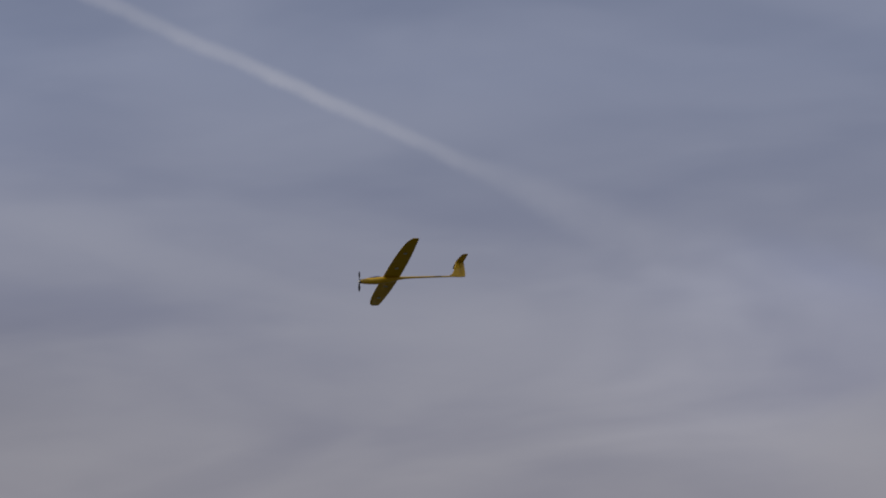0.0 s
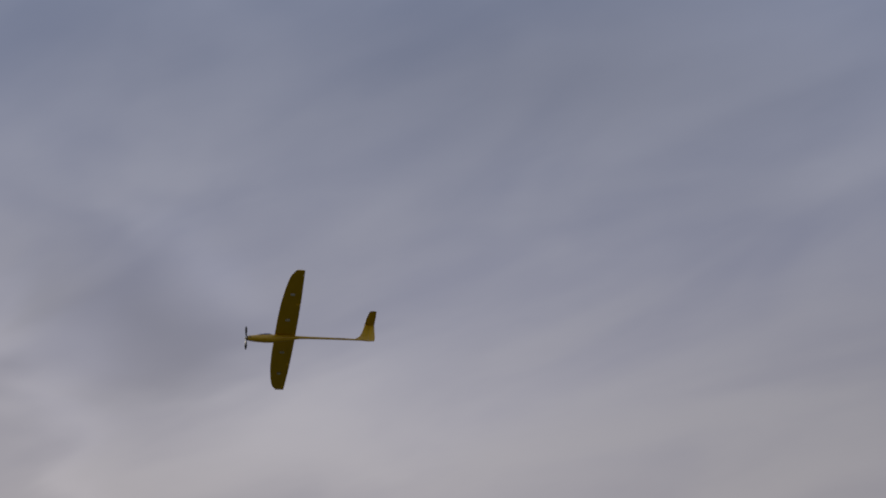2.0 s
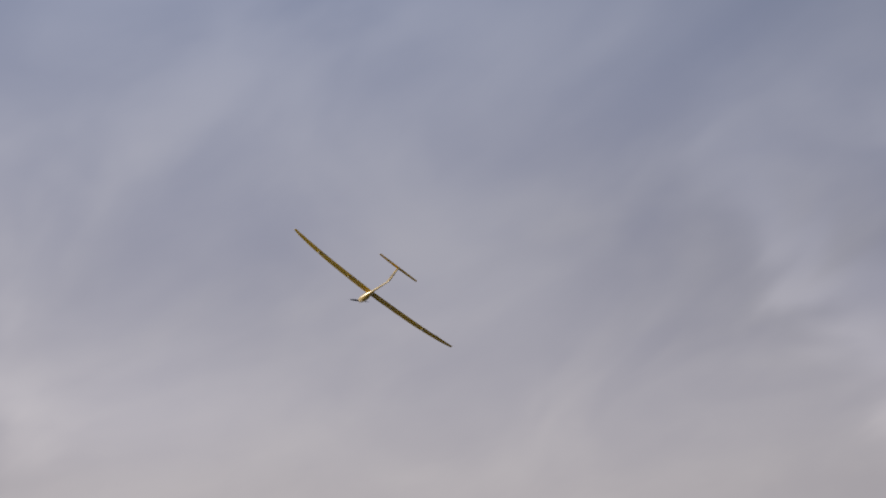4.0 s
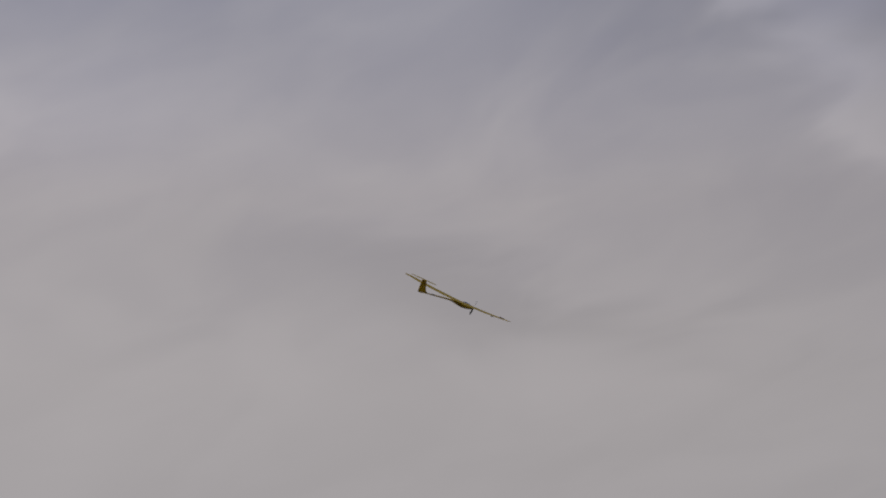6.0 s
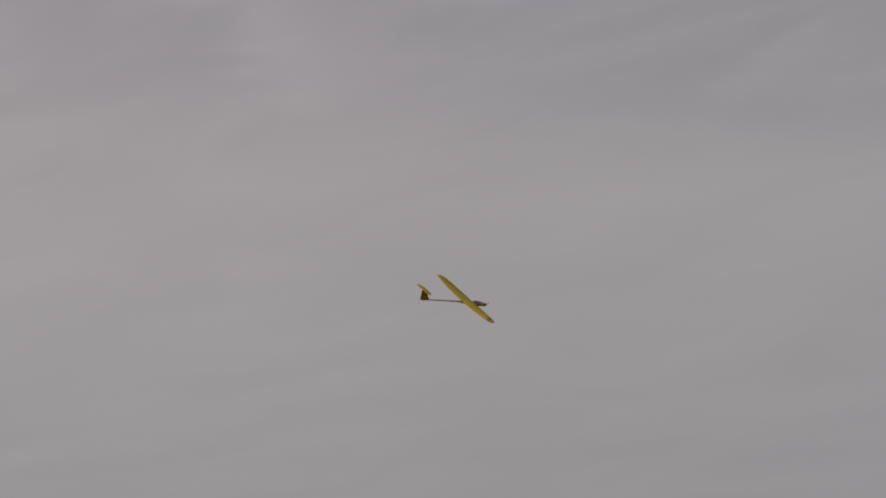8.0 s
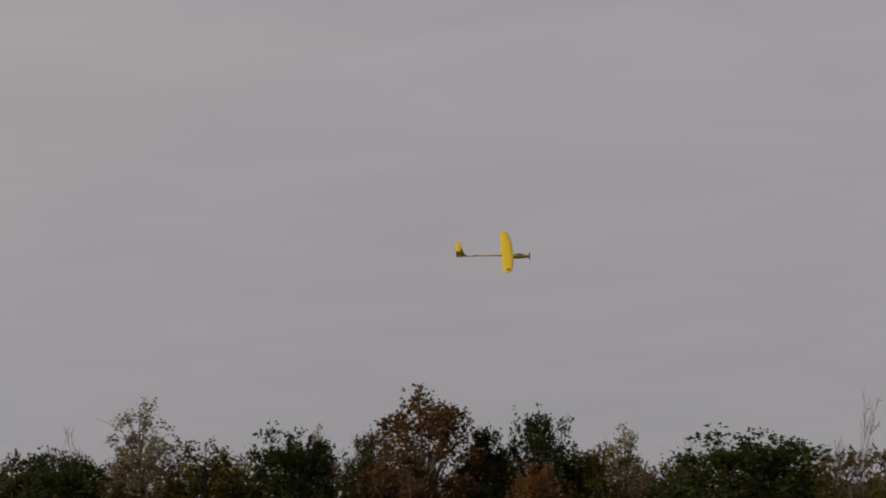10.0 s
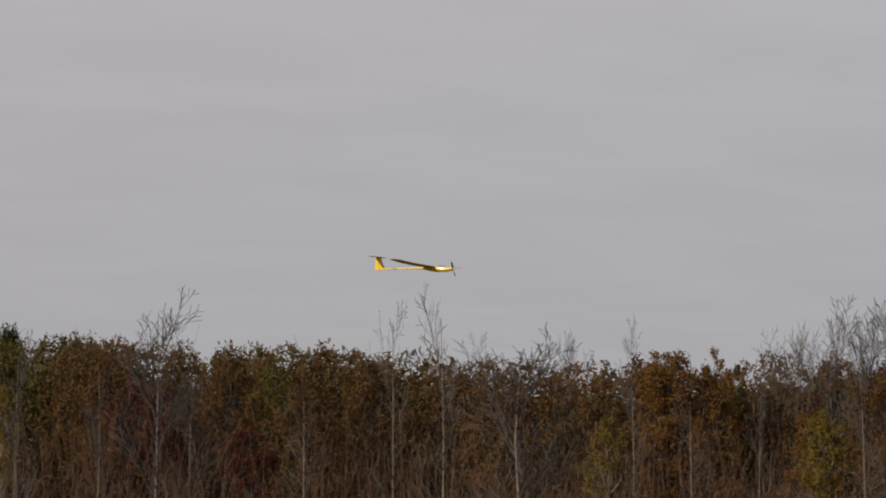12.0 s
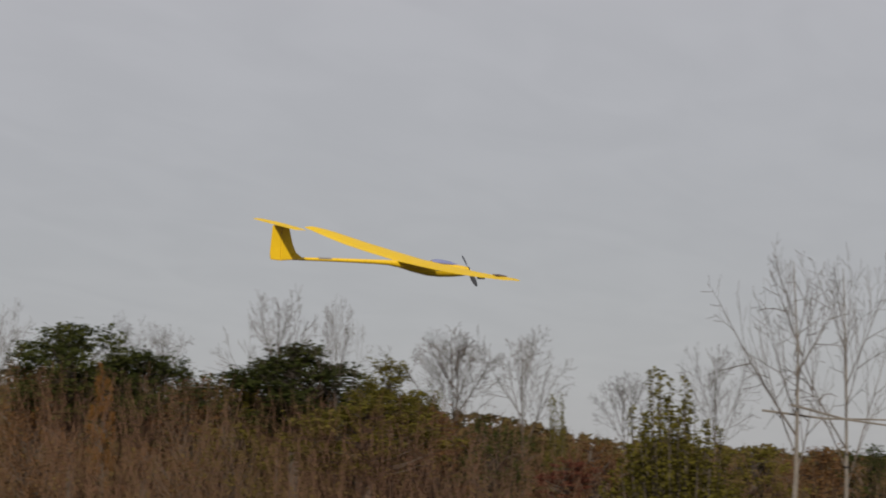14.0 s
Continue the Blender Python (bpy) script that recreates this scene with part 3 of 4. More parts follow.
def leafy_tree(name, seed, height, width, crown, leaves, size, material, bark, ragged=0.35, clumps=46, upright=0.0):
    """Trunk and limbs, and a crown of many small leaves in uneven clumps; crown: its share of the height."""
    rng = np.random.default_rng(seed)
    t = new(name)
    verts, faces = [], []
    ch = height * crown
    z0 = height - ch
    tube(verts, faces, [Vector((0, 0, -0.1)), Vector((0.05, 0.03, z0)), Vector((0.0, 0.1, z0 + ch * 0.45)),
                        Vector((0.08, 0.0, height * 0.97))], [0.13, 0.10, 0.06, 0.012], 6)
    cen, rad = [], []
    while len(cen) < clumps:
        q = rng.uniform(-1, 1, 3)
        r = np.linalg.norm(q)
        if r > 1 or r < 0.25:
            continue
        taper = 1.0 - 0.35 * max(0, q[2])
        c = np.array([q[0] * width / 2 * taper * 0.86, q[1] * width / 2 * taper * 0.86, z0 + ch * (0.5 + 0.46 * q[2])])
        c += np.clip(rng.normal(0, 1, 3), -1.4, 1.4) * ragged * 0.11 * width * np.array([1, 1, 0.6])
        c[2] = min(c[2], height - 0.12 * width)
        cen.append(c)
        rad.append(width * rng.uniform(0.08, 0.16))
        root = Vector((0.0, 0.05, max(z0 * 0.8, c[2] - width * rng.uniform(0.25, 0.5))))
        mid = root.lerp(Vector(c), 0.5) + Vector((0, 0, -0.05 * width))
        tube(verts, faces, [root, mid, Vector(c)], [0.045, 0.025, 0.008], 3)
        e = Vector(c) + Vector(rng.normal(0, width * 0.11, 3))
        tube(verts, faces, [Vector(c).lerp(mid, 0.3), Vector(c).lerp(e, 0.5), e], [0.013, 0.009, 0.005], 3)
    part("trunk", mesh_of("trunk", verts, faces, bark), t)
    n = leaves
    cen, rad = np.array(cen), np.array(rad)
    # every clump is a spray of leafy shoots that point outwards and up
    k = 16
    core = np.array([0, 0, z0 + ch * 0.35])
    out = np.repeat(cen, k, axis=0) - core
    out /= np.linalg.norm(out, axis=1)[:, None] + 1e-6
    way = out * 0.75 + rng.normal(0, 0.75, out.shape) + np.array([0, 0, 0.2 + 1.5 * upright])
    way /= np.linalg.norm(way, axis=1)[:, None]
    reach = np.repeat(rad, k) * rng.uniform(0.5, 1.0 + 0.45 * min(1, upright), len(way))
    root = np.repeat(cen, k, axis=0) + rng.normal(0, 0.25, way.shape) * np.repeat(rad, k)[:, None]
    which = rng.integers(0, len(way), n)
    f = rng.uniform(0, 1, n) ** 0.75
    pts = root[which] + way[which] * (reach[which] * f)[:, None] + rng.normal(0, 1, (n, 3)) * (size * (1.0 - 0.6 * f))[:, None]
    pts[:, 2] = z0 + (pts[:, 2] - z0) * ch / (pts[:, 2].max() - z0)
    part("crown", leaf_mesh("crown", leaves_at(pts, size, rng, upright), material), t)
    return t


def shoot_shrub(name, seed, height, width, material, bark):
    """A shrub of stiff upright shoots, each set with leaves."""
    rng = np.random.default_rng(seed)
    t = new(name)
    verts, faces, pts = [], [], []
    for s in range(110):
        x, y = rng.normal(0, width * 0.21, 2)
        away = min(1, math.hypot(x, y) / (width * 0.5))
        h = height * (1 - 0.62 * away) * rng.uniform(0.62, 1.0)
        if s < 14:
            x, y, h = x * 0.35, y * 0.35, height * rng.uniform(0.8, 1.0)
        base = Vector((x * 0.55, y * 0.55, 0))
        end = Vector((x * 1.1, y * 1.1, h))
        tube(verts, faces, [base, base.lerp(end, 0.5) + Vector((x, y, 0)) * 0.12, end], [0.025, 0.015, 0.004], 3)
        for j in range(130):
            f = 1 - rng.uniform(0, 1) ** 1.4 * 0.85
            q = base.lerp(end, f) + Vector(rng.normal(0, 0.03 + 0.10 * (1 - f), 3))
            pts.append(q[:])
    part("stem", mesh_of("stem", verts, faces, bark), t)
    part("foliage", leaf_mesh("foliage", leaves_at(np.array(pts), 0.072, rng, 0.5), material), t)
    return t


def plant(makers, rows, label, category, group, seed, hug=1.0):
    """Sets out trees of one kind: rows of azimuth, distance, height, crown width. Each maker gives one thing, then copies."""
    rng = random.Random(seed)
    first = {}
    for i, (az, d, h, w) in enumerate(rows):
        k = i % len(makers)
        x, y = ground_spot(az, d)
        make, bh, bw = makers[k]
        sw = w * hug / bw
        m = pose(x, y, 0, 0, 0, rng.uniform(0, 360)) @ Matrix.Diagonal((sw, sw, h / bh, 1))
        if k not in first:
            ob = make()
            ob.matrix_world = m
            tagged(ob, label, category, group)
            first[k] = ob
        else:
            copy_thing(first[k], m @ Matrix.Diagonal((*[1 / c for c in first[k].scale], 1)))


def oak(name, seed, h, w, crown, n, size, mat, bark=BARK, **kw):
    return (lambda: leafy_tree(name, seed, h, w, crown, n, size, mat, bark, **kw), h, w)


def bare(name, seed, h, w, tall, top, spread, kids, r, bark, stems=5, twigs=BARK, broken=0):
    return (lambda: bare_tree(name, seed, h, w, tall, top, spread, kids, r, bark, stems, twigs, broken), h, w)


def edge_distance(az):
    """How far the edge of the wood stands off at an azimuth: it comes nearer from about 36 degrees on."""
    f = min(1.0, max(0.0, (az - 33.0) / 9.0))
    f = f * f * (3 - 2 * f)
    return 101 * (1 - f) + 50 * f


def edge_height(az):
    """The wood's mean height along its edge."""
    return float(np.interp(az, (-45, -24, -6, 8, 14, 24, 29, 32.5, 36.5, 40, 45, 55, 59, 68, 73, 80),
                           (13.2, 13.5, 14.0, 13.9, 13.4, 12.8, 12.0, 11.3, 9.4, 6.0, 5.2, 5.2, 4.2, 3.6, 2.7, 2.4)))


def tops_at(az):
    bump = noise.noise(Vector((az * 0.9, 0.3, 5))) * 1.1 + noise.noise(Vector((az * 3.5, 1.3, 9))) * 0.6
    return edge_height(az) * (0.985 + bump / 18)


def fill_rows(seed, az0, az1, n):
    """Trees standing close behind the edge, their tops at the wood's height."""
    rng = random.Random(seed)
    rows = []
    for i in range(n):
        az = az0 + (az1 - az0) * (i + rng.uniform(0, 1)) / n
        d = edge_distance(az) + rng.uniform(-7, 3)
        rows.append((az, d, 1.6 + (edge_height(az) - 1.6) * d / edge_distance(az) * rng.uniform(0.92, 1.03), rng.uniform(1.6, 2.6)))
    return rows


PALE = [(-22.1, 98, 15.4, 2.5), (-11.2, 101, 15.0, 2.1), (-3.8, 103, 15.2, 1.4), (-18.1, 110, 16.1, 1.3)]
GREEN = [(-9.9, 108, 14.1, 1.9), (-18.7, 96, 14.3, 2.7), (-14.3, 96, 14.3, 1.9), (-13.1, 96, 15.1, 2.2), (-8.4, 91, 13.6, 4.1), (-24.5, 101, 13.6, 2.7), (-17.0, 101, 14.9, 1.6), (-4.0, 94, 12.6, 2.7), (5.7, 110, 15.6, 1.7), (7.2, 110, 15.2, 2.2), (8.2, 110, 14.8, 2.0), (4.3, 112, 15.5, 1.7), (30.5, 101, 12.8, 1.8), (29.8, 101, 12.4, 1.3), (34.5, 84, 9.3, 2.3), (28.4, 91, 10.1, 2.6), (29.6, 96, 10.8, 1.9), (28.3, 96, 11.1, 2.8), (62.5, 46, 4.3, 1.6), (56.8, 44, 4.4, 0.9), (65.9, 46, 4.4, 2.0), (60.9, 46, 4.8, 1.7)]
OLIVE = [(-20.6, 98, 14.2, 2.9), (-12.0, 96, 13.5, 1.7), (-5.2, 95, 12.7, 2.7), (-2.4, 106, 14.6, 2.8), (-0.7, 103, 14.3, 3.0), (-1.6, 98, 12.9, 2.4), (6.6, 108, 15.0, 2.6), (-1.4, 108, 15.0, 2.6), (10.6, 106, 14.2, 2.6), (27.2, 101, 13.4, 3.1), (21.9, 101, 12.3, 2.0), (68.0, 45, 4.1, 1.3), (26.6, 101, 13.5, 3.4), (31.6, 96, 11.3, 2.3), (39.4, 79, 8.6, 2.3), (67.5, 43, 3.4, 1.9)]
BROWN = [(-10.9, 110, 14.6, 2.2), (-15.8, 96, 15.8, 3.5), (-13.2, 91, 12.5, 2.2), (0.8, 106, 14.4, 3.3), (2.3, 108, 14.7, 2.9), (3.2, 108, 14.7, 2.6), (7.7, 108, 14.7, 2.6), (12.7, 106, 14.4, 2.8), (11.6, 106, 13.9, 2.6), (12.6, 106, 14.2, 2.6), (13.9, 106, 13.6, 3.3), (18.0, 103, 13.0, 3.2), (21.2, 96, 12.2, 2.3), (24.2, 106, 13.3, 3.8), (25.6, 103, 13.2, 3.4), (28.6, 106, 13.1, 2.6), (31.7, 101, 11.9, 2.9), (33.3, 101, 11.4, 2.7), (36.0, 101, 11.3, 2.7)]
ORANGE = [(20.5, 96, 12.8, 2.6), (21.6, 96, 12.9, 1.7), (23.7, 86, 9.4, 1.7), (20.4, 98, 13.0, 2.0), (-13.2, 89, 12.0, 2.0), (-2.9, 91, 10.9, 1.4), (37.6, 60, 6.9, 0.8), (61.6, 44, 3.9, 0.4)]
YELLOW = [(5.6, 89, 10.8, 1.1), (5.5, 91, 10.9, 1.4), (30.6, 86, 8.9, 2.0), (28.6, 86, 8.2, 1.6), (30.7, 82, 8.0, 2.2), (37.6, 79, 8.5, 3.0), (27.9, 79, 6.9, 2.1), (19.1, 94, 10.1, 1.7), (23.9, 82, 9.2, 1.5)]
RED = [(4.4, 89, 10.5, 1.2), (4.4, 91, 10.6, 1.3), (34.0, 96, 11.2, 1.5), (24.1, 101, 13.2, 2.0), (57.7, 44, 4.8, 0.8), (9.0, 98, 11.9, 1.5), (8.4, 94, 11.6, 1.6), (11.1, 88, 9.4, 1.6), (72.0, 40, 2.2, 0.8), (32.4, 103, 12.1, 1.6)]
BARE_FAN = [(-23.4, 101, 14.6, 1.5), (-9.6, 101, 14.6, 1.1), (-6.4, 101, 14.4, 1.3), (-9.5, 103, 14.7, 1.4), (1.2, 91, 13.6, 1.9), (3.9, 101, 14.9, 1.6), (9.0, 86, 13.8, 2.4), (17.2, 80, 11.8, 3.6), (18.3, 101, 14.3, 1.3), (16.3, 101, 14.1, 1.8), (22.9, 98, 14.0, 2.2), (23.5, 98, 14.1, 1.3), (24.2, 98, 15.1, 2.2), (24.8, 98, 15.2, 2.3), (25.4, 98, 15.0, 2.3), (25.8, 98, 14.3, 2.0), (9.8, 89, 11.8, 1.8), (35.6, 91, 11.5, 1.2), (36.6, 94, 11.3, 1.3), (29.3, 106, 13.2, 1.4)]
BARE_TALL = [(-5.9, 86, 14.1, 0.9), (2.2, 89, 13.6, 1.0), (5.9, 89, 12.7, 0.9), (7.7, 86, 11.9, 0.9), (14.3, 89, 13.8, 1.0), (15.4, 86, 14.0, 1.5), (19.7, 89, 13.3, 0.9), (21.0, 86, 10.5, 1.1), (22.6, 86, 11.1, 1.0), (24.8, 86, 11.9, 1.1), (-1.8, 86, 11.6, 1.0), (4.0, 89, 12.7, 1.1), (3.1, 88, 11.8, 1.2), (-1.7, 86, 11.7, 1.1), (6.0, 89, 12.7, 1.0), (1.0, 89, 12.7, 1.2), (12.3, 86, 10.6, 1.3), (32.0, 72, 7.0, 1.1), (26.3, 72, 6.3, 1.0)]
NEAR_FAN = [(44.9, 42, 6.6, 2.3), (46.2, 42, 7.1, 2.6), (48.1, 41, 6.9, 2.7), (49.8, 41, 7.7, 2.6), (54.0, 41, 7.5, 2.6), (45.6, 43, 7.1, 1.9), (47.2, 43, 7.0, 2.1), (48.9, 43, 7.4, 2.2), (53.0, 42, 8.0, 2.1), (51.4, 43, 7.9, 2.2), (55.1, 42, 6.6, 2.4), (56.4, 42, 6.1, 1.7), (56.5, 44, 6.3, 2.0), (57.8, 44, 6.0, 1.9), (59.2, 46, 5.2, 1.5), (62.0, 47, 5.0, 1.0), (62.9, 47, 4.9, 1.1), (65.5, 46, 5.4, 1.7), (66.8, 45, 5.2, 1.1), (69.5, 46, 4.7, 1.8), (69.4, 46, 4.7, 1.5), (71.0, 46, 4.7, 1.7), (73.3, 46, 3.9, 1.3), (75.3, 46, 4.4, 1.5), (44.0, 43, 6.0, 1.7)]
NEAR_TALL = [(52.1, 40, 8.8, 2.9), (50.7, 40, 7.8, 2.3), (41.6, 50, 6.6, 0.7), (42.3, 50, 6.5, 0.6)]
NEAR_BROWN = [(39.5, 46, 5.3, 1.5), (42.5, 46, 5.1, 1.3), (44.3, 45, 5.0, 1.7), (46.9, 44, 4.9, 1.8), (49.9, 44, 4.8, 2.0), (60.1, 46, 4.0, 1.5), (63.5, 46, 3.9, 1.5), (68.9, 45, 3.2, 1.6), (72.6, 44, 2.6, 1.4), (77.6, 45, 2.5, 1.6), (47.9, 43, 5.0, 2.0), (51.2, 43, 4.9, 2.0), (53.6, 43, 5.0, 2.0), (55.6, 43, 4.9, 2.0)]
NEAR_ORANGE = [(40.6, 46, 5.3, 1.2), (41.6, 46, 5.2, 1.0), (38.9, 44, 4.8, 0.9)]
NEAR_GREEN = [(52.8, 42, 4.9, 1.6), (54.6, 43, 4.8, 1.3), (56.5, 44, 4.8, 1.6), (54.5, 44, 4.8, 1.5), (64.6, 46, 3.7, 1.4), (70.4, 45, 3.0, 1.5), (76.1, 44, 2.5, 1.5), (78.8, 45, 2.5, 1.3), (48.5, 43, 4.9, 1.1)]
NEAR_PALE = [(77.1, 34, 5.1, 1.9), (78.2, 35, 5.1, 1.8)]
SHOOTS = [(38.4, 44, 6.0, 2.2), (37.5, 44, 5.7, 2.0), (39.3, 44, 5.7, 1.5), (71.8, 42, 3.3, 0.8), (74.4, 36, 3.4, 1.9), (74.0, 37, 2.9, 1.9), (74.9, 37, 2.6, 1.9)]

def nearer(rows, share):
    """The same trees as seen from the field, standing nearer and smaller."""
    return [(az, d * share, 1.6 + (h - 1.6) * share, w * share) for az, d, h, w in rows]


plant([oak("oak_tree", 1, 13, 4.4, 0.42, 11000, 0.132, LEAF_GREEN, clumps=130),
       oak("oak_tree", 2, 13, 4.2, 0.48, 11000, 0.132, LEAF_GREEN, ragged=0.45, clumps=110),
       oak("oak_tree", 3, 13, 4.0, 0.40, 11000, 0.132, LEAF_GREEN, ragged=0.25, clumps=130)],
      GREEN + fill_rows(101, -27, 6, 6) + fill_rows(105, 27, 34, 2), "dark green broadleaf tree in the autumn wood", "tree", "green trees of the wood edge", 11, 1.7)
plant([oak("maple_tree", 4, 13, 4.0, 0.46, 10000, 0.116, LEAF_OLIVE, clumps=90, upright=0.5),
       oak("maple_tree", 5, 13, 4.0, 0.40, 10000, 0.116, LEAF_OLIVE, ragged=0.5, upright=0.6, clumps=80),
       oak("maple_tree", 44, 13, 4.0, 0.55, 10000, 0.116, LEAF_OLIVE, ragged=0.4, upright=0.9, clumps=80)],
      OLIVE + fill_rows(102, -27, 12, 14) + fill_rows(106, 26, 36, 3), "tree with yellowing olive-green leaves at the wood edge", "tree", "olive trees of the wood edge", 12, 1.7)
plant([oak("beech_tree", 6, 13, 4.0, 0.5, 9000, 0.114, LEAF_BROWN, clumps=100, ragged=0.45, upright=0.7),
       oak("beech_tree", 7, 13, 4.0, 0.44, 9000, 0.114, LEAF_BROWN, clumps=90, ragged=0.55, upright=0.9),
       oak("beech_tree", 47, 13, 4.0, 0.6, 9000, 0.114, LEAF_BROWN, clumps=90, ragged=0.4, upright=1.1)],
      BROWN + fill_rows(103, 6, 36, 20), "tree with thinning russet-brown autumn leaves", "tree", "russet trees of the wood edge", 13, 1.66)
plant([oak("orange_tree", 8, 13, 3.0, 0.5, 10500, 0.102, LEAF_ORANGE, clumps=90, ragged=0.5, upright=0.9),
       oak("orange_tree", 48, 13, 3.0, 0.6, 10500, 0.102, LEAF_ORANGE, clumps=80, ragged=0.4, upright=1.1)],
      ORANGE + fill_rows(104, 6, 34, 5), "slender tree with orange autumn leaves", "tree", "orange trees of the wood edge", 14, 1.3)
plant([oak("birch_tree", 9, 11, 2.6, 0.4, 8000, 0.095, LEAF_YELLOW, BARK_PALE, clumps=70, ragged=0.5, upright=0.5)],
      YELLOW, "small tree with yellow autumn leaves", "tree", "yellow trees of the wood edge", 15, 1.2)
plant([oak("red_maple", 10, 12, 2.2, 0.34, 6500, 0.09, LEAF_RED, clumps=60, ragged=0.6, upright=0.6)],
      RED, "small tree with dull red autumn leaves", "tree", "red trees of the wood edge", 16, 1.3)
plant([oak("poplar_tree", 17, 15, 3.0, 0.36, 3600, 0.105, LEAF_PALE, BARK_PALE, clumps=60, ragged=0.3, upright=0.5)],
      PALE, "thin tree with sparse withered pale leaves", "tree", "pale trees of the wood edge", 17, 1.35)
plant([bare("bare_tree", 21, 15, 2.8, 2.8, 3, 0.55, (0, 8, 4), 0.060, BARK_GREY, 14, BARK),
       bare("bare_tree", 22, 15, 2.8, 3.4, 3, 0.60, (0, 8, 4), 0.060, BARK_GREY, 18, BARK),
       bare("bare_tree", 23, 15, 2.6, 2.3, 3, 0.5, (0, 8, 4), 0.055, BARK_GREY, 13, BARK)],
      BARE_FAN, "leafless tree with a fan of fine grey twigs", "tree", "bare trees of the wood edge", 18, 1.3)
plant([bare("bare_sapling", 24, 14, 1.7, 5.2, 3, 0.62, (0, 5, 3), 0.050, BARK_PALE, 17, BARK),
       bare("bare_sapling", 25, 14, 1.7, 4.4, 3, 0.70, (0, 5, 2), 0.045, BARK_PALE, 15, BARK),
       bare("bare_sapling", 26, 14, 1.7, 6.0, 3, 0.58, (0, 4, 3), 0.047, BARK_PALE, 17, BARK)],
      nearer(BARE_TALL, 0.84), "slender leafless sapling with a pale trunk", "tree", "saplings before the wood", 19, 1.4)
TWIG = 0.005
plant([bare("bare_tree", 31, 8, 3.0, 1.4, 4, 0.56, (0, 7, 4, 3), 0.050, BARK, 9),
       bare("bare_tree", 32, 8, 3.0, 1.15, 4, 0.64, (0, 7, 4, 3), 0.046, BARK, 8),
       bare("bare_tree", 33, 8, 3.0, 1.45, 4, 0.52, (0, 7, 4, 3), 0.048, BARK, 9)],
      NEAR_FAN, "leafless many-branched grey tree above the brush", "tree", "bare trees above the brush", 20, 1.15)
plant([bare("bare_tree", 34, 10, 3.2, 1.75, 4, 0.54, (0, 7, 4, 3), 0.075, BARK, 13),
       bare("bare_tree", 35, 10, 3.0, 1.6, 4, 0.6, (0, 7, 4, 3), 0.07, BARK, 11)],
      NEAR_TALL, "tall leafless grey tree standing above the brush", "tree", "tall bare trees above the brush", 21, 1.15)
plant([oak("russet_bush", 61, 5, 2.2, 0.72, 5400, 0.068, LEAF_BROWN, clumps=90, ragged=0.5, upright=0.8)],
      NEAR_BROWN, "russet-brown bush rising out of the brush", "bush", "russet bushes in the brush", 24, 1.4)
plant([oak("orange_bush", 62, 5, 1.8, 0.72, 6000, 0.058, LEAF_ORANGE, clumps=70, ragged=0.5, upright=0.9)],
      NEAR_ORANGE, "dull orange bush rising out of the brush", "bush", "orange bushes in the brush", 25, 1.4)
plant([oak("olive_bush", 63, 5, 2.2, 0.72, 8000, 0.062, LEAF_OLIVE, clumps=90, ragged=0.4, upright=0.6),
       oak("evergreen_bush", 64, 5, 2.2, 0.72, 8000, 0.062, LEAF_GREEN, clumps=90, ragged=0.4, upright=0.2)],
      NEAR_GREEN, "dark olive-green bush rising out of the brush", "bush", "green bushes in the brush", 26, 1.4)
TWIG = 0.006
plant([bare("pale_dead_tree", 56, 7, 2.6, 1.7, 3, 0.74, (0, 6, 4), 0.070, BARK_GREY, 9, BARK, broken=310),
       bare("pale_dead_tree", 58, 7, 2.6, 1.8, 3, 0.66, (0, 6, 4), 0.060, BARK_GREY, 9, BARK)],
      NEAR_PALE, "sparse leafless pale-grey tree beside the brush", "tree", "pale bare trees beside the brush", 23, 1.0)
plant([(lambda: shoot_shrub("willow_shrub", 41, 5, 2.6, LEAF_OLIVE, BARK), 5, 2.6)],
      SHOOTS, "shrub with stiff upright shoots of olive leaves", "shrub", "shoot shrubs at the brush edge", 22, 1.35)


# ---- the wood behind and the brush before it ----
def build_wood():
    """Leaf past counting behind the single trees: a fine front layer, a coarse deep one."""
    rng = np.random.default_rng(77)
    sheets = []
    for n, deep, size, reach, slim, up, far in ((150000, (-6, 5), 0.0017, 1.0, 2.4, 0.9, 43), (90000, (-3, 5), 0.0014, 1.0, 1.6, 0.5, 90),
                                                (80000, (3, 9), 0.0040, 0.98, 1.4, 0.6, 90), (50000, (8, 13), 0.0100, 0.88, 1.3, 0.6, 90)):
        az = rng.uniform(-44, far, n)
        dist = np.array([edge_distance(a) for a in az]) + rng.uniform(*deep, n)
        near = np.array([edge_distance(a) for a in az])
        top = 1.6 + (np.array([tops_at(a) for a in az]) * reach - 1.6) * dist / near
        z = top * rng.uniform(0.0, 1.0, n) ** 0.8
        pts = np.stack([dist * np.sin(np.radians(az)), dist * np.cos(np.radians(az)), z], axis=1)
        q = leaves_at(pts, 1.0, rng, up, slim).reshape(n, 3, 3)
        q = pts[:, None, :] + (q - pts[:, None, :]) * (dist * size)[:, None, None]
        sheets.append(q.reshape(-1, 3))
    ob = new("wood", leaf_mesh("wood", np.concatenate(sheets), WOOD_MASS))
    tagged(ob, "dense far wood in brown and olive autumn leaf", "wood", kind="stuff")


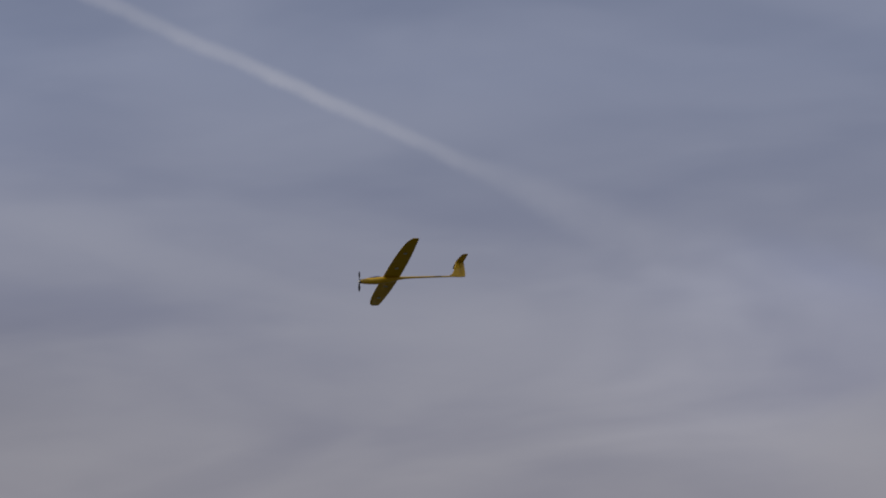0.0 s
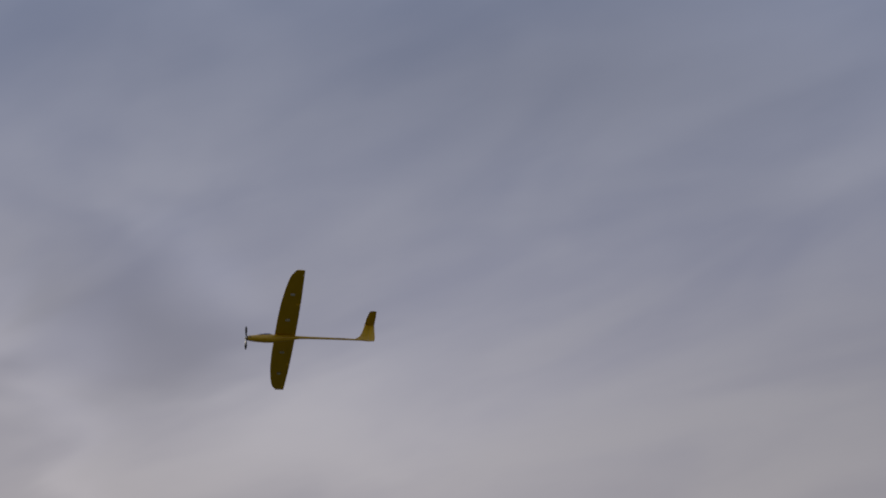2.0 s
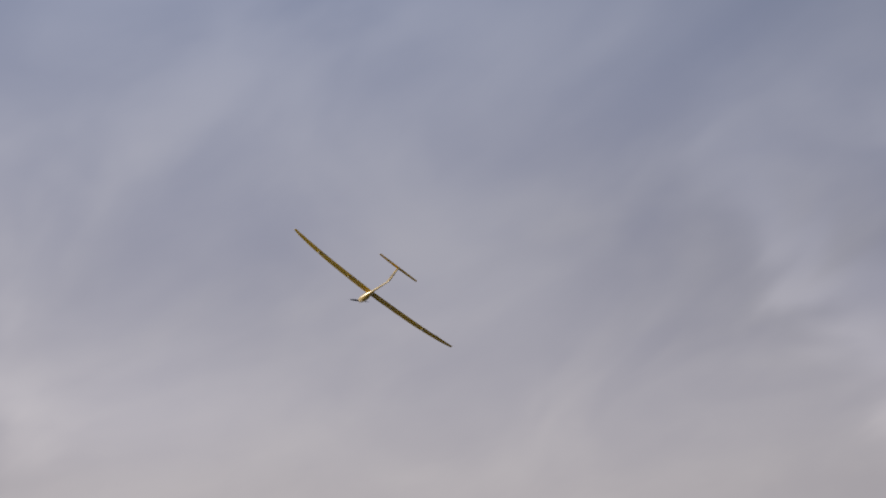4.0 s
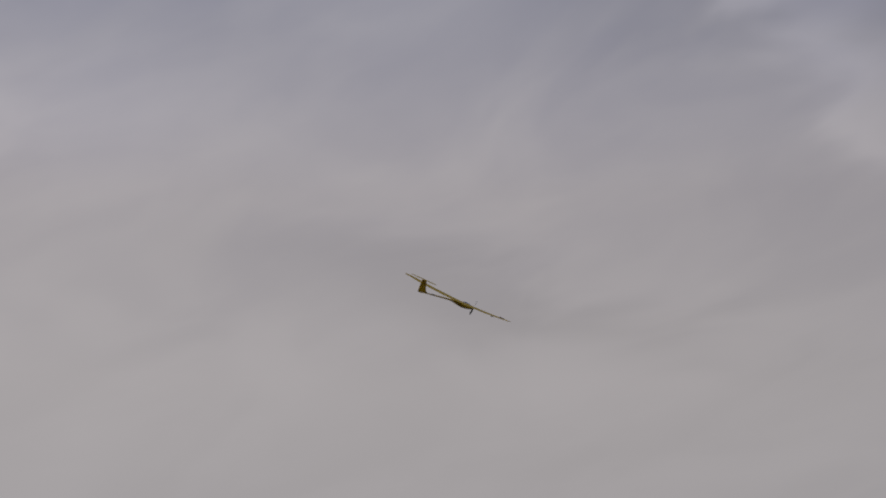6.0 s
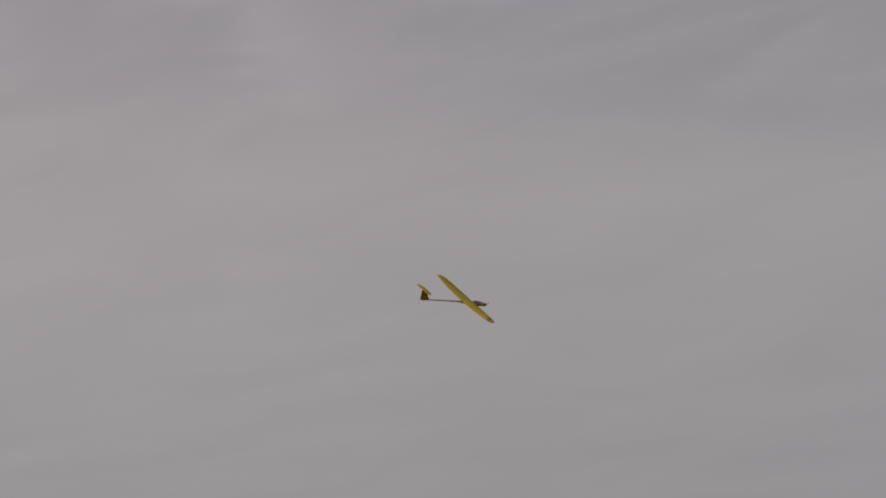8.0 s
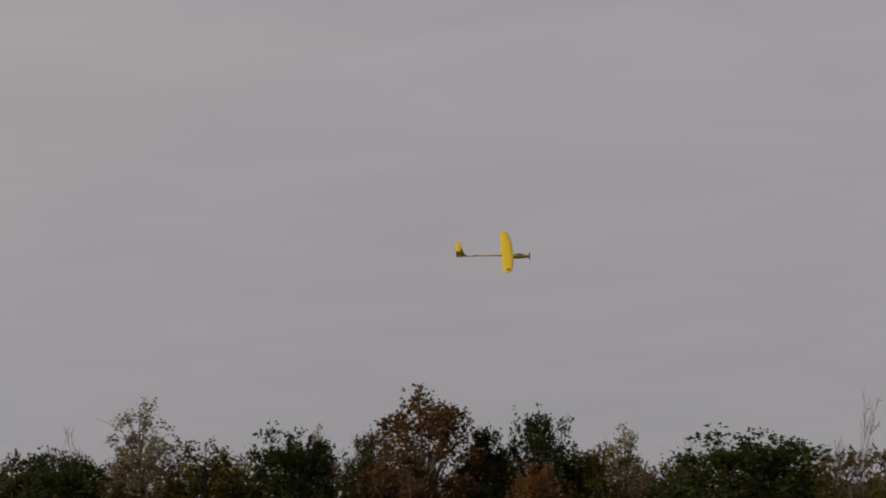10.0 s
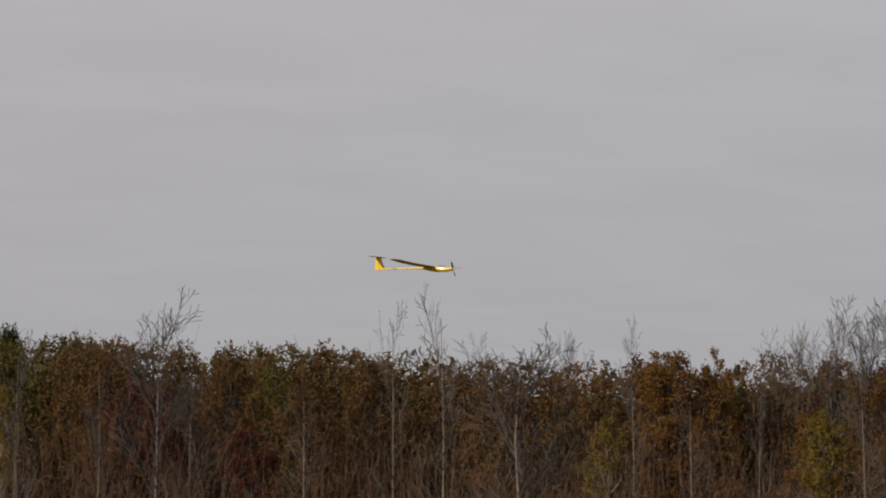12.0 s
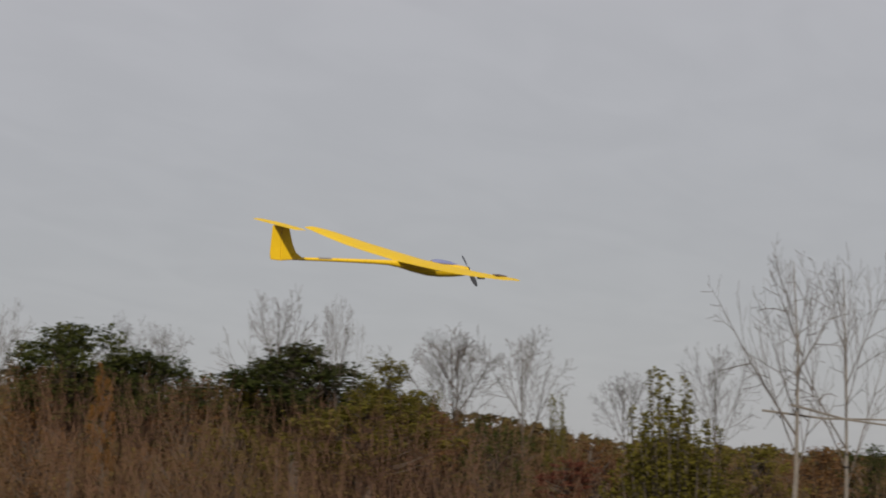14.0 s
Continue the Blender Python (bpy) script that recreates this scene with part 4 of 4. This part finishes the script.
def spike(verts, faces, p, e, r):
    """A twig: a slim three-sided point."""
    b = len(verts)
    u = (e - p).cross(Vector((0.3, 0.9, 0.2))).normalized()
    w = (e - p).normalized().cross(u)
    verts += [p + u * r, p - (u * 0.5 - w * 0.87) * r, p - (u * 0.5 + w * 0.87) * r, e]
    faces += [(b, b + 1, b + 3), (b + 1, b + 2, b + 3), (b + 2, b, b + 3)]


def build_brush():
    """Thin leafless stems and twigs in front of the wood, past counting, with a few dead leaves."""
    rng = np.random.default_rng(78)
    verts, faces, dead = [], [], []
    for i in range(12500):
        az = rng.uniform(-28, 40) if i < 6500 else rng.uniform(35, 86)
        near = edge_distance(az)
        d = near - rng.uniform(2, 20 if near > 90 else 13)
        x, y = ground_spot(az, d)
        full = edge_height(az) * (0.82 if near > 90 else 1.05)
        h = full * rng.uniform(0.5, 1.0) * (d / near) ** 0.7
        lean = rng.normal(0, 0.22 * h, 2)
        p0, p1 = Vector((x, y, 0)), Vector((x + lean[0], y + lean[1], h))
        mid = p0.lerp(p1, 0.55) + Vector((*rng.normal(0, 0.05 * h, 2), 0))
        r = (0.0016 * h ** 0.5 + rng.uniform(0.001, 0.004)) * d / 88
        tube(verts, faces, [p0, mid, p1], [r, r * 0.75, 0.003], 3)
        for j in range(6):
            q = mid.lerp(p1, rng.uniform(-0.6, 0.95))
            e = q + Vector((*rng.normal(0, 0.07 * h, 2), rng.uniform(0.0, 0.15) * h))
            spike(verts, faces, q, e, 0.000055 * d)
            if j < 3 and q.z < 0.62 * full:
                dead.append((q.lerp(e, rng.uniform(0.1, 0.6)) + Vector(rng.normal(0, 0.04, 3)))[:])
    ob = new("brush", mesh_of("brush", verts, faces, BRUSH))
    tagged(ob, "dense thicket of leafless reddish-brown stems", "brush", kind="stuff")
    ob = new("dead_leaves", leaf_mesh("dead_leaves", leaves_at(np.array(dead), 0.055, rng, 0.2), LEAF_MIXED))
    tagged(ob, "dead brown leaves hanging in the thicket", "leaves", kind="stuff")


build_wood()
build_brush()


# ---- motion ----
def motions():
    walk(glider, [
        (0.0, pose(-1.36, 24.03, 14.47, -6.4, 8.2, 194.7)),
        (0.5, pose(-4.70, 22.50, 13.32, -28.0, 6.2, 202.3)),
        (1.0, pose(-8.06, 20.51, 12.85, -16.7, 7.4, 210.4)),
        (1.5, pose(-11.04, 18.18, 12.10, -1.8, 7.5, 222.9)),
        (2.0, pose(-13.93, 15.77, 11.53, 7.9, 1.4, 226.3)),
        (2.5, pose(-15.62, 13.53, 11.36, 16.3, -7.8, 208.6)),
        (3.0, pose(-16.65, 11.46, 11.35, 17.1, -18.2, 191.4)),
        (3.2, pose(-17.05, 11.50, 11.61, 19.0, -23.2, 184.1)),
        (4.2, pose(-20.89, 12.11, 12.57, 33.0, -14.0, 160.0)),
        (5.3, pose(-24.31, 14.31, 12.44, 44.0, -11.0, 136.0)),
        (5.5, pose(-25.27, 15.37, 12.39, 41.2, -7.9, 128.9)),
        (6.0, pose(-26.90, 18.26, 12.23, 30.8, -4.3, 106.4)),
        (6.5, pose(-28.33, 20.78, 12.21, 29.8, -0.4, 93.6)),
        (7.0, pose(-27.58, 24.02, 11.77, 30.2, -4.5, 92.3)),
        (8.2, pose(-22.99, 31.95, 11.18, 35.0, -3.0, 58.0)),
        (9.5, pose(-14.29, 38.52, 10.29, 35.5, -1.3, 20.7)),
        (10.0, pose(-9.62, 39.10, 9.67, 31.0, -2.1, 14.6)),
        (10.5, pose(-4.86, 39.09, 9.05, 36.2, -0.9, 4.9)),
        (11.0, pose(-0.01, 37.53, 8.12, 27.3, 3.2, -14.8)),
        (11.5, pose(4.51, 34.69, 7.16, 13.0, 4.2, -35.2)),
        (12.0, pose(8.78, 32.41, 6.64, 4.1, 2.0, -42.6)),
        (12.5, pose(13.12, 30.42, 6.22, -10.3, -0.3, -40.3)),
        (13.0, pose(13.64, 21.48, 4.96, -1.9, -0.6, -27.3)),
        (13.2, pose(11.04, 15.01, 4.13, -3.0, -0.5, -22.8)),
        (13.3, pose(10.10, 12.27, 3.80, -0.8, -0.3, -24.5)),
        (13.4, pose(9.16, 9.52, 3.44, 2.8, -0.6, -26.2)),
        (13.5, pose(9.68, 8.69, 3.33, 6.4, -1.1, -27.7)),
        (13.6, pose(10.34, 8.02, 3.28, 10.1, -1.6, -28.1)),
        (13.7, pose(10.76, 7.18, 3.13, 11.4, -1.7, -29.5)),
        (13.8, pose(11.36, 6.46, 3.03, 11.7, -2.3, -30.8)),
        (14.0, pose(12.07, 4.74, 2.79, 12.4, -1.2, -36.7)),
    ])
    # the blades' turn at every half second; in between they run through in even steps
    phases = (152, 92, 172, 66, 156, 50, 98, 80, 60, 40, 30, 16, 12, 82, 76, 60, 50, 40, 50, 66, 38, 64, 164, 16, 30, 108, 54,
              14, 130)
    turn, rows = phases[0], []
    for k in range(28):
        step = ((phases[k + 1] - turn) % 180 + 180) / 5
        rows += [((5 * k + i) / 10, pose(0.336, 0, -0.034, turn + step * i)) for i in range(5)]
        turn += 5 * step
    walk(propeller, rows + [(14.0, pose(0.336, 0, -0.034, turn))])


motions()
